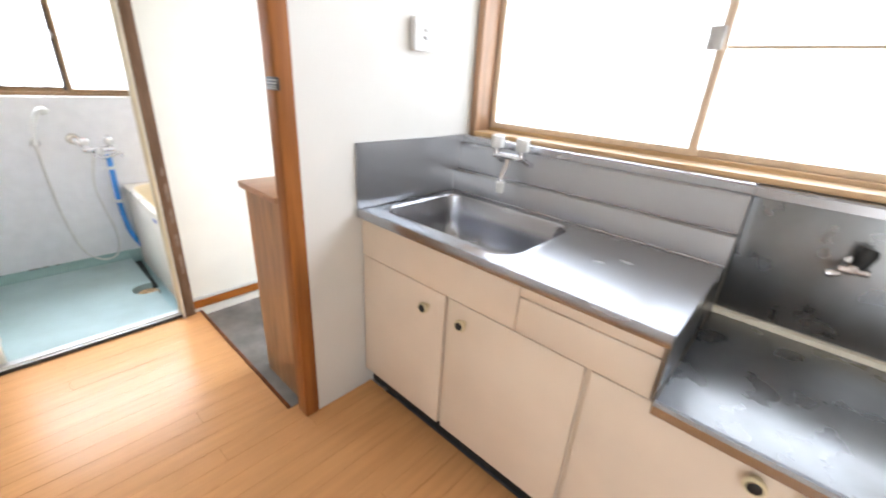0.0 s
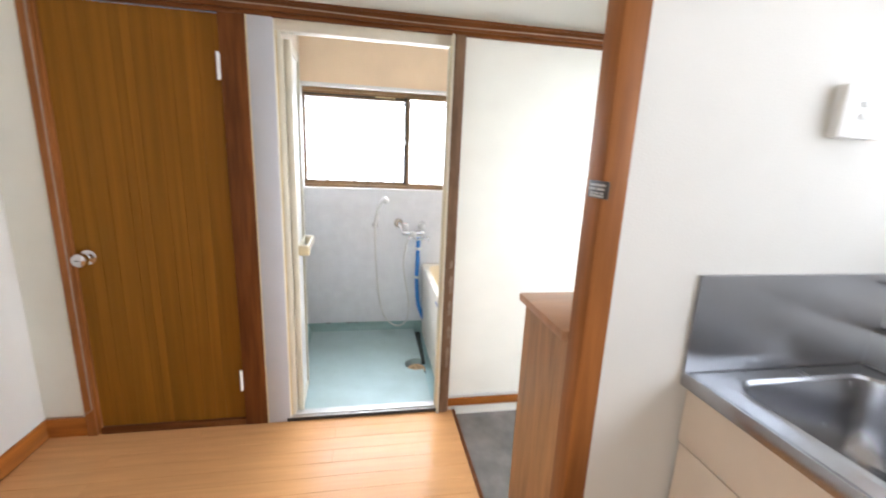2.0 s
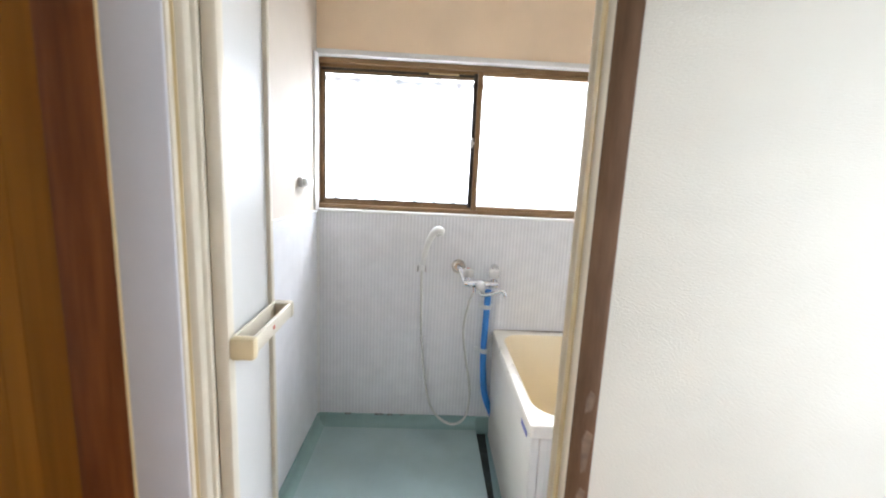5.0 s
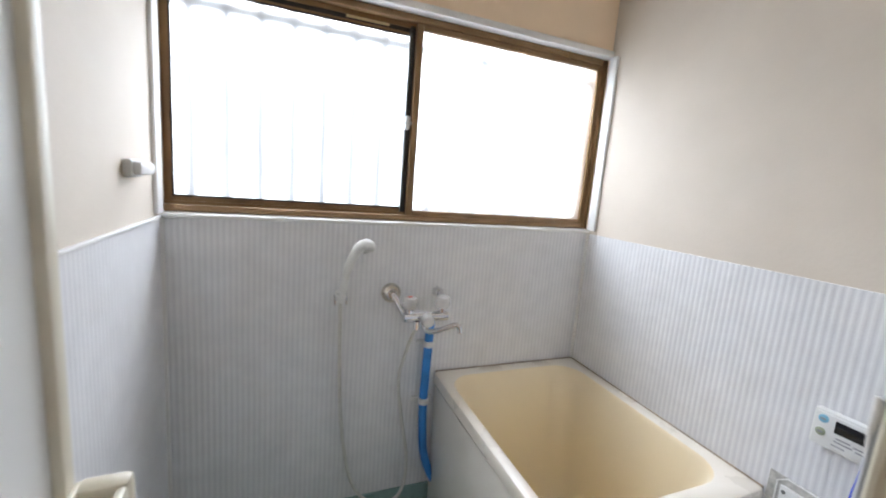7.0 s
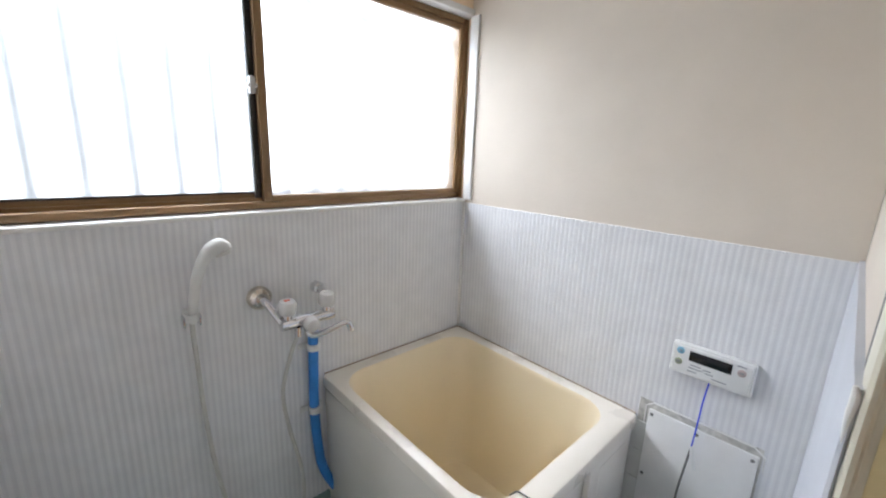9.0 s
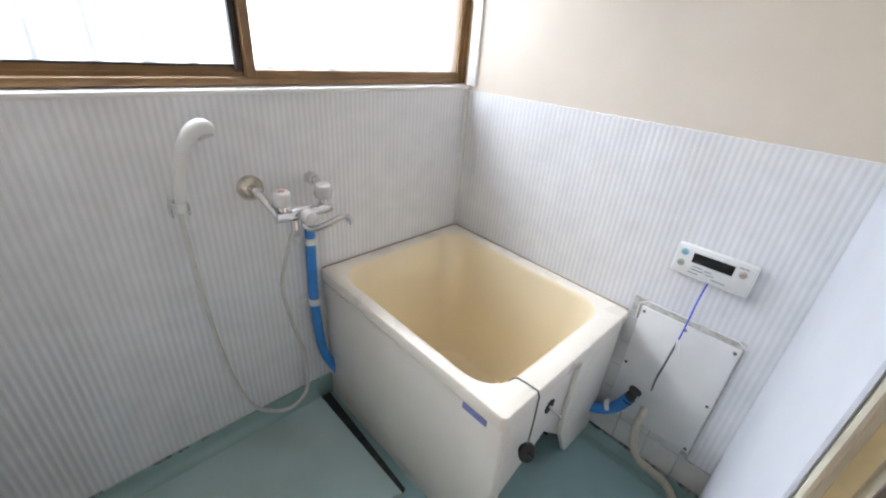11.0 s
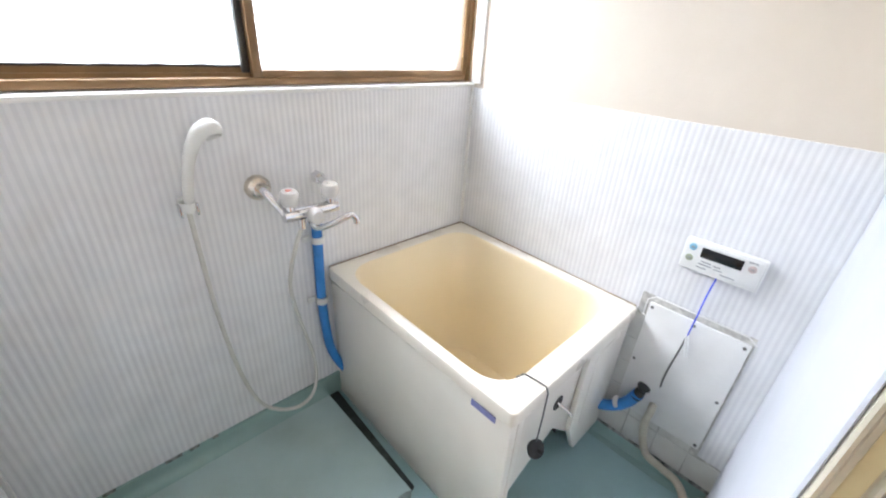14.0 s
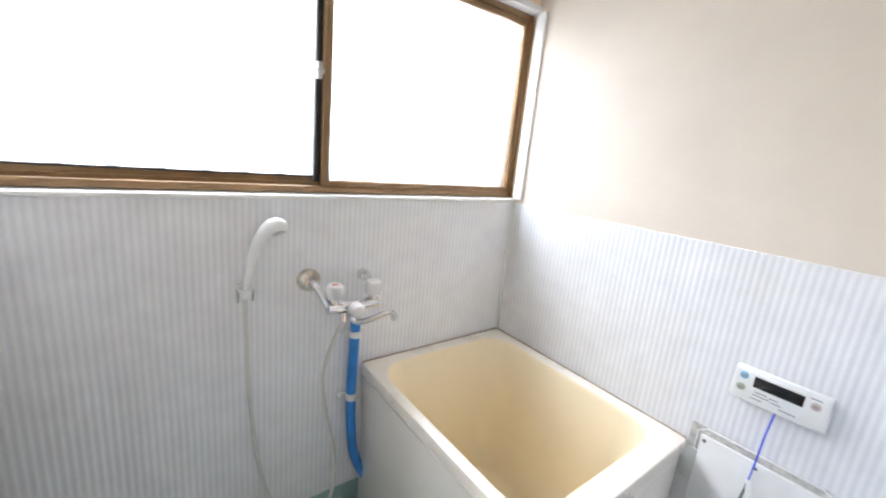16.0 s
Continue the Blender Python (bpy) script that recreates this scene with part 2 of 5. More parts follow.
# sash timber made paler still, glare put into the base colour
PALE_TIMBER = material("sash_timber_glare", (0.70, 0.56, 0.41), 0.35, vary=0.08, scale=4, stretch=(9, 9, 0.8), bump=0.05, bump_scale=30)
ALU = material("aluminium", (0.62, 0.62, 0.61), 0.4, metal=0.8, vary=0.08, scale=10)
CONCRETE = material("entry_concrete", (0.21, 0.20, 0.185), 0.6, vary=0.2, scale=9, bump=0.25, bump_scale=60, dirt=0.5, dirt_scale=5)
TILE = material("white_wall_tile", (0.76, 0.75, 0.71), 0.22, vary=0.05, scale=9, per_object=0.06, dirt=0.2, dirt_scale=8)
GROUT = material("dirty_grout", (0.66, 0.64, 0.60), 0.85, vary=0.2, scale=40)
MOULD = material("dark_sealant", (0.05, 0.055, 0.05), 0.7, vary=0.4, scale=60, other=(0.45, 0.45, 0.42))
CAULK = material("brown_sealant", (0.42, 0.33, 0.24), 0.6, vary=0.15, scale=30)
BEIGE_GRATE = material("drain_plastic", (0.62, 0.42, 0.24), 0.4, vary=0.1, scale=30, dirt=0.3, dirt_scale=20)
DRAIN_DARK = material("drain_well", (0.05, 0.03, 0.015), 0.6, vary=0.3, scale=30)
LABEL_BLUE = material("blue_label", (0.26, 0.27, 0.55), 0.45, vary=0.1, scale=60)
BUTTON_BLUE = material("blue_button", (0.22, 0.50, 0.66), 0.4)
BUTTON_GREEN = material("green_button", (0.38, 0.42, 0.30), 0.4)
BUTTON_PINK = material("pink_button", (0.52, 0.42, 0.40), 0.4)
PRINT = material("grey_print", (0.30, 0.30, 0.32), 0.6)
RED = material("red_mark", (0.6, 0.08, 0.04), 0.4)
SIGN = material("dark_sign", (0.045, 0.035, 0.03), 0.35, vary=0.2, scale=30)
SIGN_TEXT = material("sign_lettering", (0.42, 0.38, 0.33), 0.4)
OUTSIDE = material("outside_wall", (0.62, 0.61, 0.58), 0.8, vary=0.08, scale=3, bump=0.2)
GROUND = material("ground_soil", (0.16, 0.14, 0.11), 0.9, vary=0.3, scale=3, bump=0.4)
GLASS = frosted("frosted_glass")

# ---- mesh helpers ----


def join(*bms):
    out = bmesh.new()
    for b in bms:
        me = bpy.data.meshes.new("piece")
        b.to_mesh(me)
        b.free()
        out.from_mesh(me)
        bpy.data.meshes.remove(me)
    return out


def box(x0, x1, y0, y1, z0, z1, bev=0.0, seg=2):
    bm = bmesh.new()
    bmesh.ops.create_cube(bm, size=1)
    bmesh.ops.transform(bm, matrix=Matrix.Translation(((x0 + x1) / 2, (y0 + y1) / 2, (z0 + z1) / 2)) @ Matrix.Diagonal((abs(x1 - x0), abs(y1 - y0), abs(z1 - z0), 1)), verts=bm.verts)
    if bev:
        bmesh.ops.bevel(bm, geom=bm.edges[:], offset=bev, segments=seg, affect="EDGES", profile=0.5)
        bm.normal_update()
        for f in bm.faces:
            f.smooth = max(abs(c) for c in f.normal) < 0.9999
    return bm


def prism(poly, axis, a, b, bev=0.0):
    """A polygon of 2D points run along an axis from a to b (the two other axes in order)."""
    bm = bmesh.new()
    spots = {"x": lambda p, q, s: (s, p, q), "y": lambda p, q, s: (p, s, q), "z": lambda p, q, s: (p, q, s)}[axis]
    lo = [bm.verts.new(spots(p, q, a)) for p, q in poly]
    hi = [bm.verts.new(spots(p, q, b)) for p, q in poly]
    bm.faces.new(lo), bm.faces.new(hi)
    for i in range(len(poly)):
        j = (i + 1) % len(poly)
        bm.faces.new((lo[i], lo[j], hi[j], hi[i]))
    bmesh.ops.recalc_face_normals(bm, faces=bm.faces)
    if bev:
        bm.normal_update()
        flat = [f.normal.copy() for f in bm.faces]
        bmesh.ops.bevel(bm, geom=bm.edges[:], offset=bev, segments=2, affect="EDGES", profile=0.5)
        bm.normal_update()
        for f in bm.faces:
            f.smooth = max(f.normal.dot(v) for v in flat) < 0.9999
    else:
        for i, f in enumerate(bm.faces):  # narrow strips of a curved profile are smooth, broad faces flat
            if i > 1:
                p, q = poly[i - 2], poly[(i - 1) % len(poly)]
                f.smooth = math.dist(p, q) < 0.012
    return bm


def round_off(bm):
    for f in bm.faces:
        f.smooth = True
    return bm


def smooth_line(pts, per=8):
    pts = [Vector(p) for p in pts]
    out = []
    for i in range(len(pts) - 1):
        p0, p1, p2, p3 = pts[max(i - 1, 0)], pts[i], pts[i + 1], pts[min(i + 2, len(pts) - 1)]
        for s in range(per):
            t = s / per
            out.append(0.5 * (2 * p1 + (p2 - p0) * t + (2 * p0 - 5 * p1 + 4 * p2 - p3) * t * t + (3 * p1 - p0 - 3 * p2 + p3) * t ** 3))
    return out + [pts[-1]]


def tube(pts, r, n=12, smooth=0):
    """A round tube along a line; r may be a list, one a point."""
    pts = smooth_line(pts, smooth) if smooth else [Vector(p) for p in pts]
    rs = r if isinstance(r, (list, tuple)) else [r] * len(pts)
    if len(rs) != len(pts):
        rs = [float(np.interp(i / (len(pts) - 1), np.linspace(0, 1, len(rs)), rs)) for i in range(len(pts))]
    bm = bmesh.new()
    rings, side = [], None
    for i, p in enumerate(pts):
        d = (pts[min(i + 1, len(pts) - 1)] - pts[max(i - 1, 0)]).normalized()
        if side is None:
            side = d.orthogonal().normalized()
        side = (side - d * side.dot(d)).normalized()
        up = d.cross(side)
        rings.append([bm.verts.new(p + rs[i] * (math.cos(a) * side + math.sin(a) * up)) for a in (2 * math.pi * j / n for j in range(n))])
    for a, b in zip(rings, rings[1:]):
        for j in range(n):
            bm.faces.new((a[j], a[(j + 1) % n], b[(j + 1) % n], b[j]))
    bm.faces.new(rings[0][::-1]), bm.faces.new(rings[-1])
    return round_off(bm)


def lathe(profile, at, way=(0, 0, 1), n=24, closed=True):
    """A turned shape: (radius, height) along a direction from a place."""
    bm = bmesh.new()
    m = Matrix.Translation(at) @ Vector((0, 0, 1)).rotation_difference(Vector(way)).to_matrix().to_4x4()
    rings = []
    for r, h in profile:
        rings.append([bm.verts.new(m @ Vector((max(r, 1e-4) * math.cos(a), max(r, 1e-4) * math.sin(a), h))) for a in (2 * math.pi * j / n for j in range(n))])
    for a, b in zip(rings, rings[1:]):
        for j in range(n):
            bm.faces.new((a[j], a[(j + 1) % n], b[(j + 1) % n], b[j]))
    if closed:
        bm.faces.new(rings[0][::-1]), bm.faces.new(rings[-1])
    bmesh.ops.recalc_face_normals(bm, faces=bm.faces)
    return round_off(bm)


def rounded(x0, x1, y0, y1, r, z, n=6):
    out = []
    for cx, cy, a0 in ((x1 - r, y1 - r, 0), (x0 + r, y1 - r, 90), (x0 + r, y0 + r, 180), (x1 - r, y0 + r, 270)):
        for i in range(n + 1):
            a = radians(a0 + 90 * i / n)
            out.append((cx + r * math.cos(a), cy + r * math.sin(a), z))
    return out


def loft(loops, cap0=False, cap1=False):
    bm = bmesh.new()
    vs = [[bm.verts.new(p) for p in lp] for lp in loops]
    n = len(vs[0])
    for a, b in zip(vs, vs[1:]):
        for j in range(n):
            bm.faces.new((a[j], a[(j + 1) % n], b[(j + 1) % n], b[j]))
    if cap0:
        bm.faces.new(vs[0][::-1])
    if cap1:
        bm.faces.new(vs[-1])
    bmesh.ops.recalc_face_normals(bm, faces=bm.faces)
    return round_off(bm)


def ribbed(axis, a, b, z0, z1, face, out, pitch=PITCH, depth=0.0009, back=0.003):
    """A sheet with upright ribs along x or y from a to b, its back at face, its ribs towards out (+1 or -1)."""
    poly, s, steps = [], a, 6
    count = int(math.ceil((b - a) / pitch * steps))
    for i in range(count + 1):
        s = min(b, a + i * pitch / steps)
        poly.append((s, face + out * (back + depth * (0.5 + 0.5 * math.cos(2 * math.pi * s / pitch)))))
    poly += [(b, face), (a, face)]
    if axis == "y":
        poly = [(q, p) for p, q in poly]
    return prism(poly, "z", z0, z1)


def mesh_of(bm, name, mat, origin):
    bmesh.ops.translate(bm, vec=-Vector(origin), verts=bm.verts)
    me = bpy.data.meshes.new(name)
    bm.to_mesh(me)
    bm.free()
    me.materials.append(mat)
    me.set_sharp_from_angle(angle=radians(38))
    return me


def spot(ob):
    p = Vector(ob.location)
    while ob.parent:
        ob = ob.parent
        p += Vector(ob.location)
    return p


def part(name, bm, mat, parent, label=""):
    ob = new(name, mesh_of(bm, name, mat, spot(parent)))
    ob.parent = parent
    return tagged(ob, label)


def thing(name, at, label, category, group="", kind=""):
    ob = new(name)
    ob.empty_display_size = 0.05
    ob.location = at
    return tagged(ob, label, category, group, kind)


def solid(name, bm, mat, label, category, group="", kind=""):
    xs, ys, zs = zip(*[v.co for v in bm.verts])
    at = ((min(xs) + max(xs)) / 2, (min(ys) + max(ys)) / 2, min(zs))
    ob = new(name, mesh_of(bm, name, mat, at))
    ob.location = at
    return tagged(ob, label, category, group, kind)


def structure(name, bm, mat, label="", category="wall"):
    return solid(name, bm, mat, label, category, kind="structure")

# ---- bathroom shell ----
XW, YL, YR, XD, XK, ZC = -3.70, -0.12, 1.40, -2.525, -2.455, 2.35  # window wall, side walls, door wall inside and kitchen side, ceiling
LEDGE = 1.07
structure("ground", box(-60, 60, -60, 60, -0.9, -0.6), GROUND, "bare brown earth around the house", "ground")
structure("wall_bath_window", join(box(-3.84, XW, -0.22, 1.50, -0.3, LEDGE - 0.012), box(-3.84, XW, -0.22, 1.50, 1.775, ZC + 0.06), box(-3.84, XW, -0.22, -0.148, LEDGE - 0.012, 1.775), box(-3.84, XW, 1.412, 1.50, LEDGE - 0.012, 1.775)), PEACH_BOUNCE, "painted wall around the bathroom window, warm bounced light put into its peach")
structure("wall_bath_left", box(XW, XK - 0.05, -0.22, YL, -0.3, ZC + 0.06), CREAM_PAINT, "cream painted bathroom side wall")
structure("wall_bath_right", box(XW, XD, YR, 1.50, -0.3, ZC + 0.06), CREAM_PAINT, "cream painted wall beside the bathtub")
structure("ceiling", box(-3.84, 1.4, -1.12, 1.85, ZC, ZC + 0.1), CEILING, "pale board ceiling", "ceiling")
# ribbed sheets up to the ledge, with a cut-out round the service panel
structure("wall_sheet_window", ribbed("y", YL + 0.012, YR - 0.012, 0.03, LEDGE - 0.012, XW, 1), RIB_Y, "white ribbed wall sheet below the window")
structure("wall_sheet_left", ribbed("x", XW + 0.012, XD - 0.03, 0.03, 1.06, YL, 1), RIB_X, "white ribbed wall sheet on the side wall")
CUT0, CUT1, CUTZ = -2.907, -2.603, 0.550
structure("wall_sheet_right", join(ribbed("x", XW + 0.012, CUT0, 0.10, 1.055, YR, -1), ribbed("x", CUT0, CUT1, CUTZ, 1.055, YR, -1), ribbed("x", CUT1, XD, 0.080, 1.055, YR, -1)), RIB_X, "white ribbed wall sheet above the bathtub, cut out round a panel")
structure("wall_grout", join(box(CUT0 - 0.08, XD, YR - 0.0025, YR, -0.075, 0.128), box(CUT0, CUT1, YR - 0.0025, YR, 0.128, CUTZ)), GROUT, "grey grout behind the wall tiles", "wall")
structure("trim_ledge", join(box(XW, XW + 0.012, YL + 0.001, YR - 0.001, LEDGE - 0.012, LEDGE, 0.003), box(-3.765, XW, -0.147, 1.411, LEDGE - 0.012, LEDGE)), WHITE_TRIM, "white painted ledge under the window", "trim")
structure("trim_window_top", join(box(XW, XW + 0.012, YL + 0.001, YR - 0.001, 1.752, 1.775, 0.002), box(-3.765, XW, -0.147, 1.411, 1.752, 1.775)), WHITE_TRIM, "white painted board over the window", "trim")
for nm, y0, y1 in (("left", YL, YL + 0.010), ("right", YR - 0.010, YR)):
    structure("trim_window_" + nm, box(XW, -3.645 if nm == "left" else -3.658, y0, y1, LEDGE, 1.752, 0.002), WHITE_TRIM, "white painted board beside the window", "trim")
structure("trim_sheet_left", box(XW, XD - 0.02, YL, YL + 0.008, 1.056, 1.064, 0.002), WHITE_TRIM, "thin white strip topping the wall sheet", "trim")
for nm, y0, y1 in (("left", YL, YL + 0.012), ("right", YR - 0.012, YR)):
    structure("trim_corner_" + nm, box(XW, XW + 0.012, y0, y1, 0.03 if nm == "left" else 0.49, LEDGE - 0.013, 0.003), WHITE_TRIM, "white corner strip between wall sheets", "trim")

# floor: a lower tray under the tub and a raised wash floor with a bite round the drain
DX, DY, DR = -3.098, 0.652, 0.078
structure("floor_tray", box(XW, -2.47, YL, YR, -0.28, -0.075), TEAL_TRAY, "teal resin tray under the bathtub", "floor")
a0 = math.degrees(math.asin((0.69 - DY) / DR))
bite = [(DX + DR * math.cos(radians(a)), DY + DR * math.sin(radians(a))) for a in np.linspace(a0, -180 - a0, 22)]
structure("floor_wash", prism([(XW, YL), (XD, YL), (XD, 0.69), (DX + DR + 0.03, 0.69)] + [(float(x), float(y)) for x, y in bite] + [(DX - DR - 0.03, 0.69), (XW, 0.69)], "z", -0.0749, -0.02), TEAL, "teal resin wash floor, slightly worn", "floor")


# the strip's near-black holds both grime and the shade of the deep trough
structure("floor_gap", prism([(XW, 0.692), (XW, 0.745), (-3.19, 0.722), (-3.185, 0.692)], "z", -0.0748, -0.062), TEAL_GAP, "dirty trough beside the tub, its deep shade put into the dark colour", "floor")


def fillet(u, way, lo, top):
    """The section of a coved skirting, from the wall at u out along way."""
    bend = [(0.012 + 0.034 * (1 - math.cos(q)), lo + 0.034 * (1 - math.sin(q))) for q in (math.pi / 2 * k / 6 for k in range(7))]
    return [(u, lo - 0.012), (u, top)] + [(u + way * 0.010, top - 0.001)] + [(u + way * p, z) for p, z in bend] + [(u + way * 0.046, lo - 0.012)]


structure("baseboard_window", prism(fillet(XW, 1, -0.0195, 0.034), "y", YL, 0.690), TEAL_COVE, "teal coved skirting of the wet floor", "baseboard")
structure("baseboard_trough", box(XW, XW + 0.011, 0.691, 0.76, -0.0745, 0.033, 0.002), TEAL_COVE, "teal upstand behind the dirty, shaded trough", "baseboard")
structure("baseboard_left", prism(fillet(YL, 1, -0.0193, 0.034), "x", XW, XD), TEAL_COVE, "teal coved skirting of the wet floor", "baseboard")
structure("baseboard_right", prism([(YR - 0.0005, -0.079), (YR - 0.052, -0.079), (YR - 0.050, -0.0735), (YR - 0.030, -0.066), (YR - 0.014, -0.032), (YR - 0.0005, -0.030)], "x", XW + 0.6, -2.537), TEAL_COVE, "sloped teal coving of the tray", "baseboard")
structure("baseboard_door", prism([(-2.480, -0.079), (-2.578, -0.079), (-2.576, -0.0735), (-2.560, -0.066), (-2.550, -0.036), (-2.537, -0.031), (-2.480, -0.031)], "y", 0.75, YR - 0.03), TEAL_COVE, "sloped teal coving of the tray", "baseboard")
for i, (y0, y1) in enumerate(((0.17, 0.215), (0.235, 0.262), (0.30, 0.318), (0.02, 0.05))):
    structure("trim_gap", box(XW + 0.006, XW + 0.0105, y0, y1, 0.029, 0.037), MOULD, "dark gap in the floor sealant", "trim")
structure("trim_mould", box(-2.93, XD, YR - 0.013, YR - 0.002, -0.034, -0.025, 0.003), MOULD, "blackened sealant along the tiles", "trim")

# ---- bathroom window ----


def sash(parent, axis, u0, u1, z0, z1, d0, d1, stile, rail, mat, name="sash", mid=None, seal=None):
    """A sliding sash in the plane of the wall: u runs along it, d through it."""
    def bar(a, b, c, d, bev=0.003):
        return box(d0, d1, a, b, c, d, bev) if axis == "y" else box(a, b, d0, d1, c, d, bev)
    pieces = [bar(u0, u0 + stile, z0, z1), bar(u1 - stile, u1, z0, z1), bar(u0 + stile, u1 - stile, z0, z0 + rail), bar(u0 + stile, u1 - stile, z1 - rail, z1)]
    if mid:
        pieces.append(bar(u0 + stile, u1 - stile, mid - 0.005, mid + 0.005))
    fr = part(name, join(*pieces), mat, parent)
    c = (d0 + d1) / 2
    g = box(c - 0.002, c + 0.002, u0 + stile - 0.004, u1 - stile + 0.004, z0 + rail - 0.004, z1 - rail + 0.004) if axis == "y" else box(u0 + stile - 0.004, u1 - stile + 0.004, c - 0.002, c + 0.002, z0 + rail - 0.004, z1 - rail + 0.004)
    pane = part("pane", g, GLASS, fr, "frosted glass pane")
    pane.visible_shadow = False
    if seal:
        w, e = seal, (d1 - 0.004, d1 + 0.0015) if axis == "y" else (d0 - 0.0015, d0 + 0.004)
        ins = [(u0 + stile, u0 + stile + w, z0 + rail, z1 - rail), (u1 - stile - w, u1 - stile, z0 + rail, z1 - rail), (u0 + stile + w, u1 - stile - w, z0 + rail, z0 + rail + w), (u0 + stile + w, u1 - stile - w, z1 - rail - w, z1 - rail)]
        part("seal", join(*[box(e[0], e[1], a, b, c2, d) if axis == "y" else box(a, b, e[0], e[1], c2, d) for a, b, c2, d in ins]), BRONZE_DARK, fr, "dark rubber seal")
    return fr


WY0, WY1, WZ0, WZ1 = -0.146, 1.410, 1.0725, 1.7515
w1 = thing("window_1", (-3.76, 0.63, WZ0), "bronze aluminium sliding window with frosted panes above the ribbed sheet", "window", kind="structure")
part("window_frame", join(box(-3.80, -3.728, WY0, WY0 + 0.024, WZ0, WZ1, 0.003), box(-3.80, -3.728, WY1 - 0.018, WY1, WZ0, WZ1, 0.003), box(-3.80, -3.728, WY0 + 0.024, WY1 - 0.024, WZ0, WZ0 + 0.02, 0.003), box(-3.80, -3.728, WY0 + 0.024, WY1 - 0.024, WZ1 - 0.022, WZ1, 0.003),
                          box(-3.757, -3.752, WY0 + 0.024, WY1 - 0.024, WZ0 + 0.018, WZ0 + 0.03), box(-3.757, -3.752, WY0 + 0.024, WY1 - 0.024, WZ1 - 0.036, WZ1 - 0.02)), BRONZE, w1)
sash(w1, "y", WY0 + 0.022, 0.632, WZ0 + 0.018, WZ1 - 0.03, -3.79, -3.766, 0.022, 0.024, BRONZE, seal=0.005)
# near-black bar puts the shade under the window head into colour
part("head_shadow_rail", box(-3.79, -3.764, WY0 + 0.03, 0.61, WZ1 - 0.046, WZ1 - 0.028, 0.002), BRONZE_DARK, w1, "dark bar with the shade under the window head in its colour")
sash(w1, "y", 0.608, WY1 - 0.016, WZ0 + 0.018, WZ1 - 0.022, -3.754, -3.732, 0.024, 0.020, BRONZE)
part("meeting_seal", box(-3.762, -3.748, 0.590, 0.607, WZ0 + 0.03, WZ1 - 0.03, 0.002), BRONZE_DARK, w1, "dark seal of the meeting stile")
latch = part("latch", join(box(-3.748, -3.722, 0.580, 0.606, 1.40, 1.412, 0.003), box(-3.740, -3.720, 0.584, 0.600, 1.385, 1.43, 0.005)), ALU, w1, "small metal crescent latch")
part("sticker", box(-3.7635, -3.7625, 0.38, 0.52, WZ1 - 0.042, WZ1 - 0.032), CREAM_SEAL, w1, "pale sticker on the upper track")

BAR_GREY = material("weathered_bar", (0.30, 0.32, 0.33), 0.5, metal=0.3, vary=0.15, scale=12)
gr = thing("window_grille", (-3.87, 0.63, 1.05), "grey aluminium security grille outside the bathroom window", "grille")
for i in range(15):
    y = -0.07 + 0.1 * i
    part("bar", box(-3.882, -3.866, y - 0.013, y + 0.013, 1.06, 1.78, 0.003), BAR_GREY, gr)
for z in (1.10, 1.69):
    part("rail", box(-3.875, -3.842, -0.13, 1.42, z - 0.014, z + 0.014, 0.003), BAR_GREY, gr)

# ---- bathtub ----
TX0, TX1, TY0, TY1, TZ = -3.6945, -2.903, 0.745, 1.393, 0.493
tub = thing("bathtub", (-3.29, 1.07, -0.075), "deep cream fibreglass bathtub standing in the corner on the teal tray", "bathtub")
L = [rounded(TX0 + 0.004, TX1 - 0.004, TY0 + 0.004, TY1 - 0.004, 0.014, TZ - 0.045), rounded(TX0, TX1, TY0, TY1, 0.016, TZ - 0.040), rounded(TX0, TX1, TY0, TY1, 0.016, TZ - 0.010),
     rounded(TX0 + 0.003, TX1 - 0.003, TY0 + 0.003, TY1 - 0.003, 0.015, TZ - 0.003), rounded(TX0 + 0.010, TX1 - 0.010, TY0 + 0.010, TY1 - 0.010, 0.012, TZ),
     rounded(TX0 + 0.036, TX1 - 0.054, TY0 + 0.028, TY1 - 0.036, 0.100, TZ - 0.001), rounded(TX0 + 0.045, TX1 - 0.064, TY0 + 0.037, TY1 - 0.044, 0.097, TZ - 0.006),
     rounded(TX0 + 0.053, TX1 - 0.073, TY0 + 0.045, TY1 - 0.052, 0.095, TZ - 0.018), rounded(TX0 + 0.098, TX1 - 0.098, TY0 + 0.070, TY1 - 0.080, 0.095, 0.20),
     rounded(TX0 + 0.115, TX1 - 0.118, TY0 + 0.088, TY1 - 0.092, 0.095, 0.02), rounded(TX0 + 0.140, TX1 - 0.140, TY0 + 0.110, TY1 - 0.117, 0.09, -0.022), rounded(TX0 + 0.19, TX1 - 0.185, TY0 + 0.158, TY1 - 0.167, 0.06, -0.032)]
L = [[(x, y, z + 0.014 * (TX1 - x) / (TX1 - TX0) if z > 0.4 else z) for x, y, z in lp] for lp in L]  # the rim runs up slightly to the wall
part("rim", loft(L[:7]), TUB_RIM, tub, "rounded cream rim, made off-white for the light on it")
part("basin", loft(L[6:], cap1=True), TUB, tub, "glossy cream basin, light bouncing inside put into its yellow")
part("front_apron", prism([(TY0 + 0.006, TZ - 0.043), (TY0 + 0.034, TZ - 0.043), (TY0 + 0.040, -0.075), (TY0 + 0.014, -0.075)], "x", TX0 + 0.004, TX1 - 0.006, 0.004), TUB_OUT, tub, "off-white front apron")
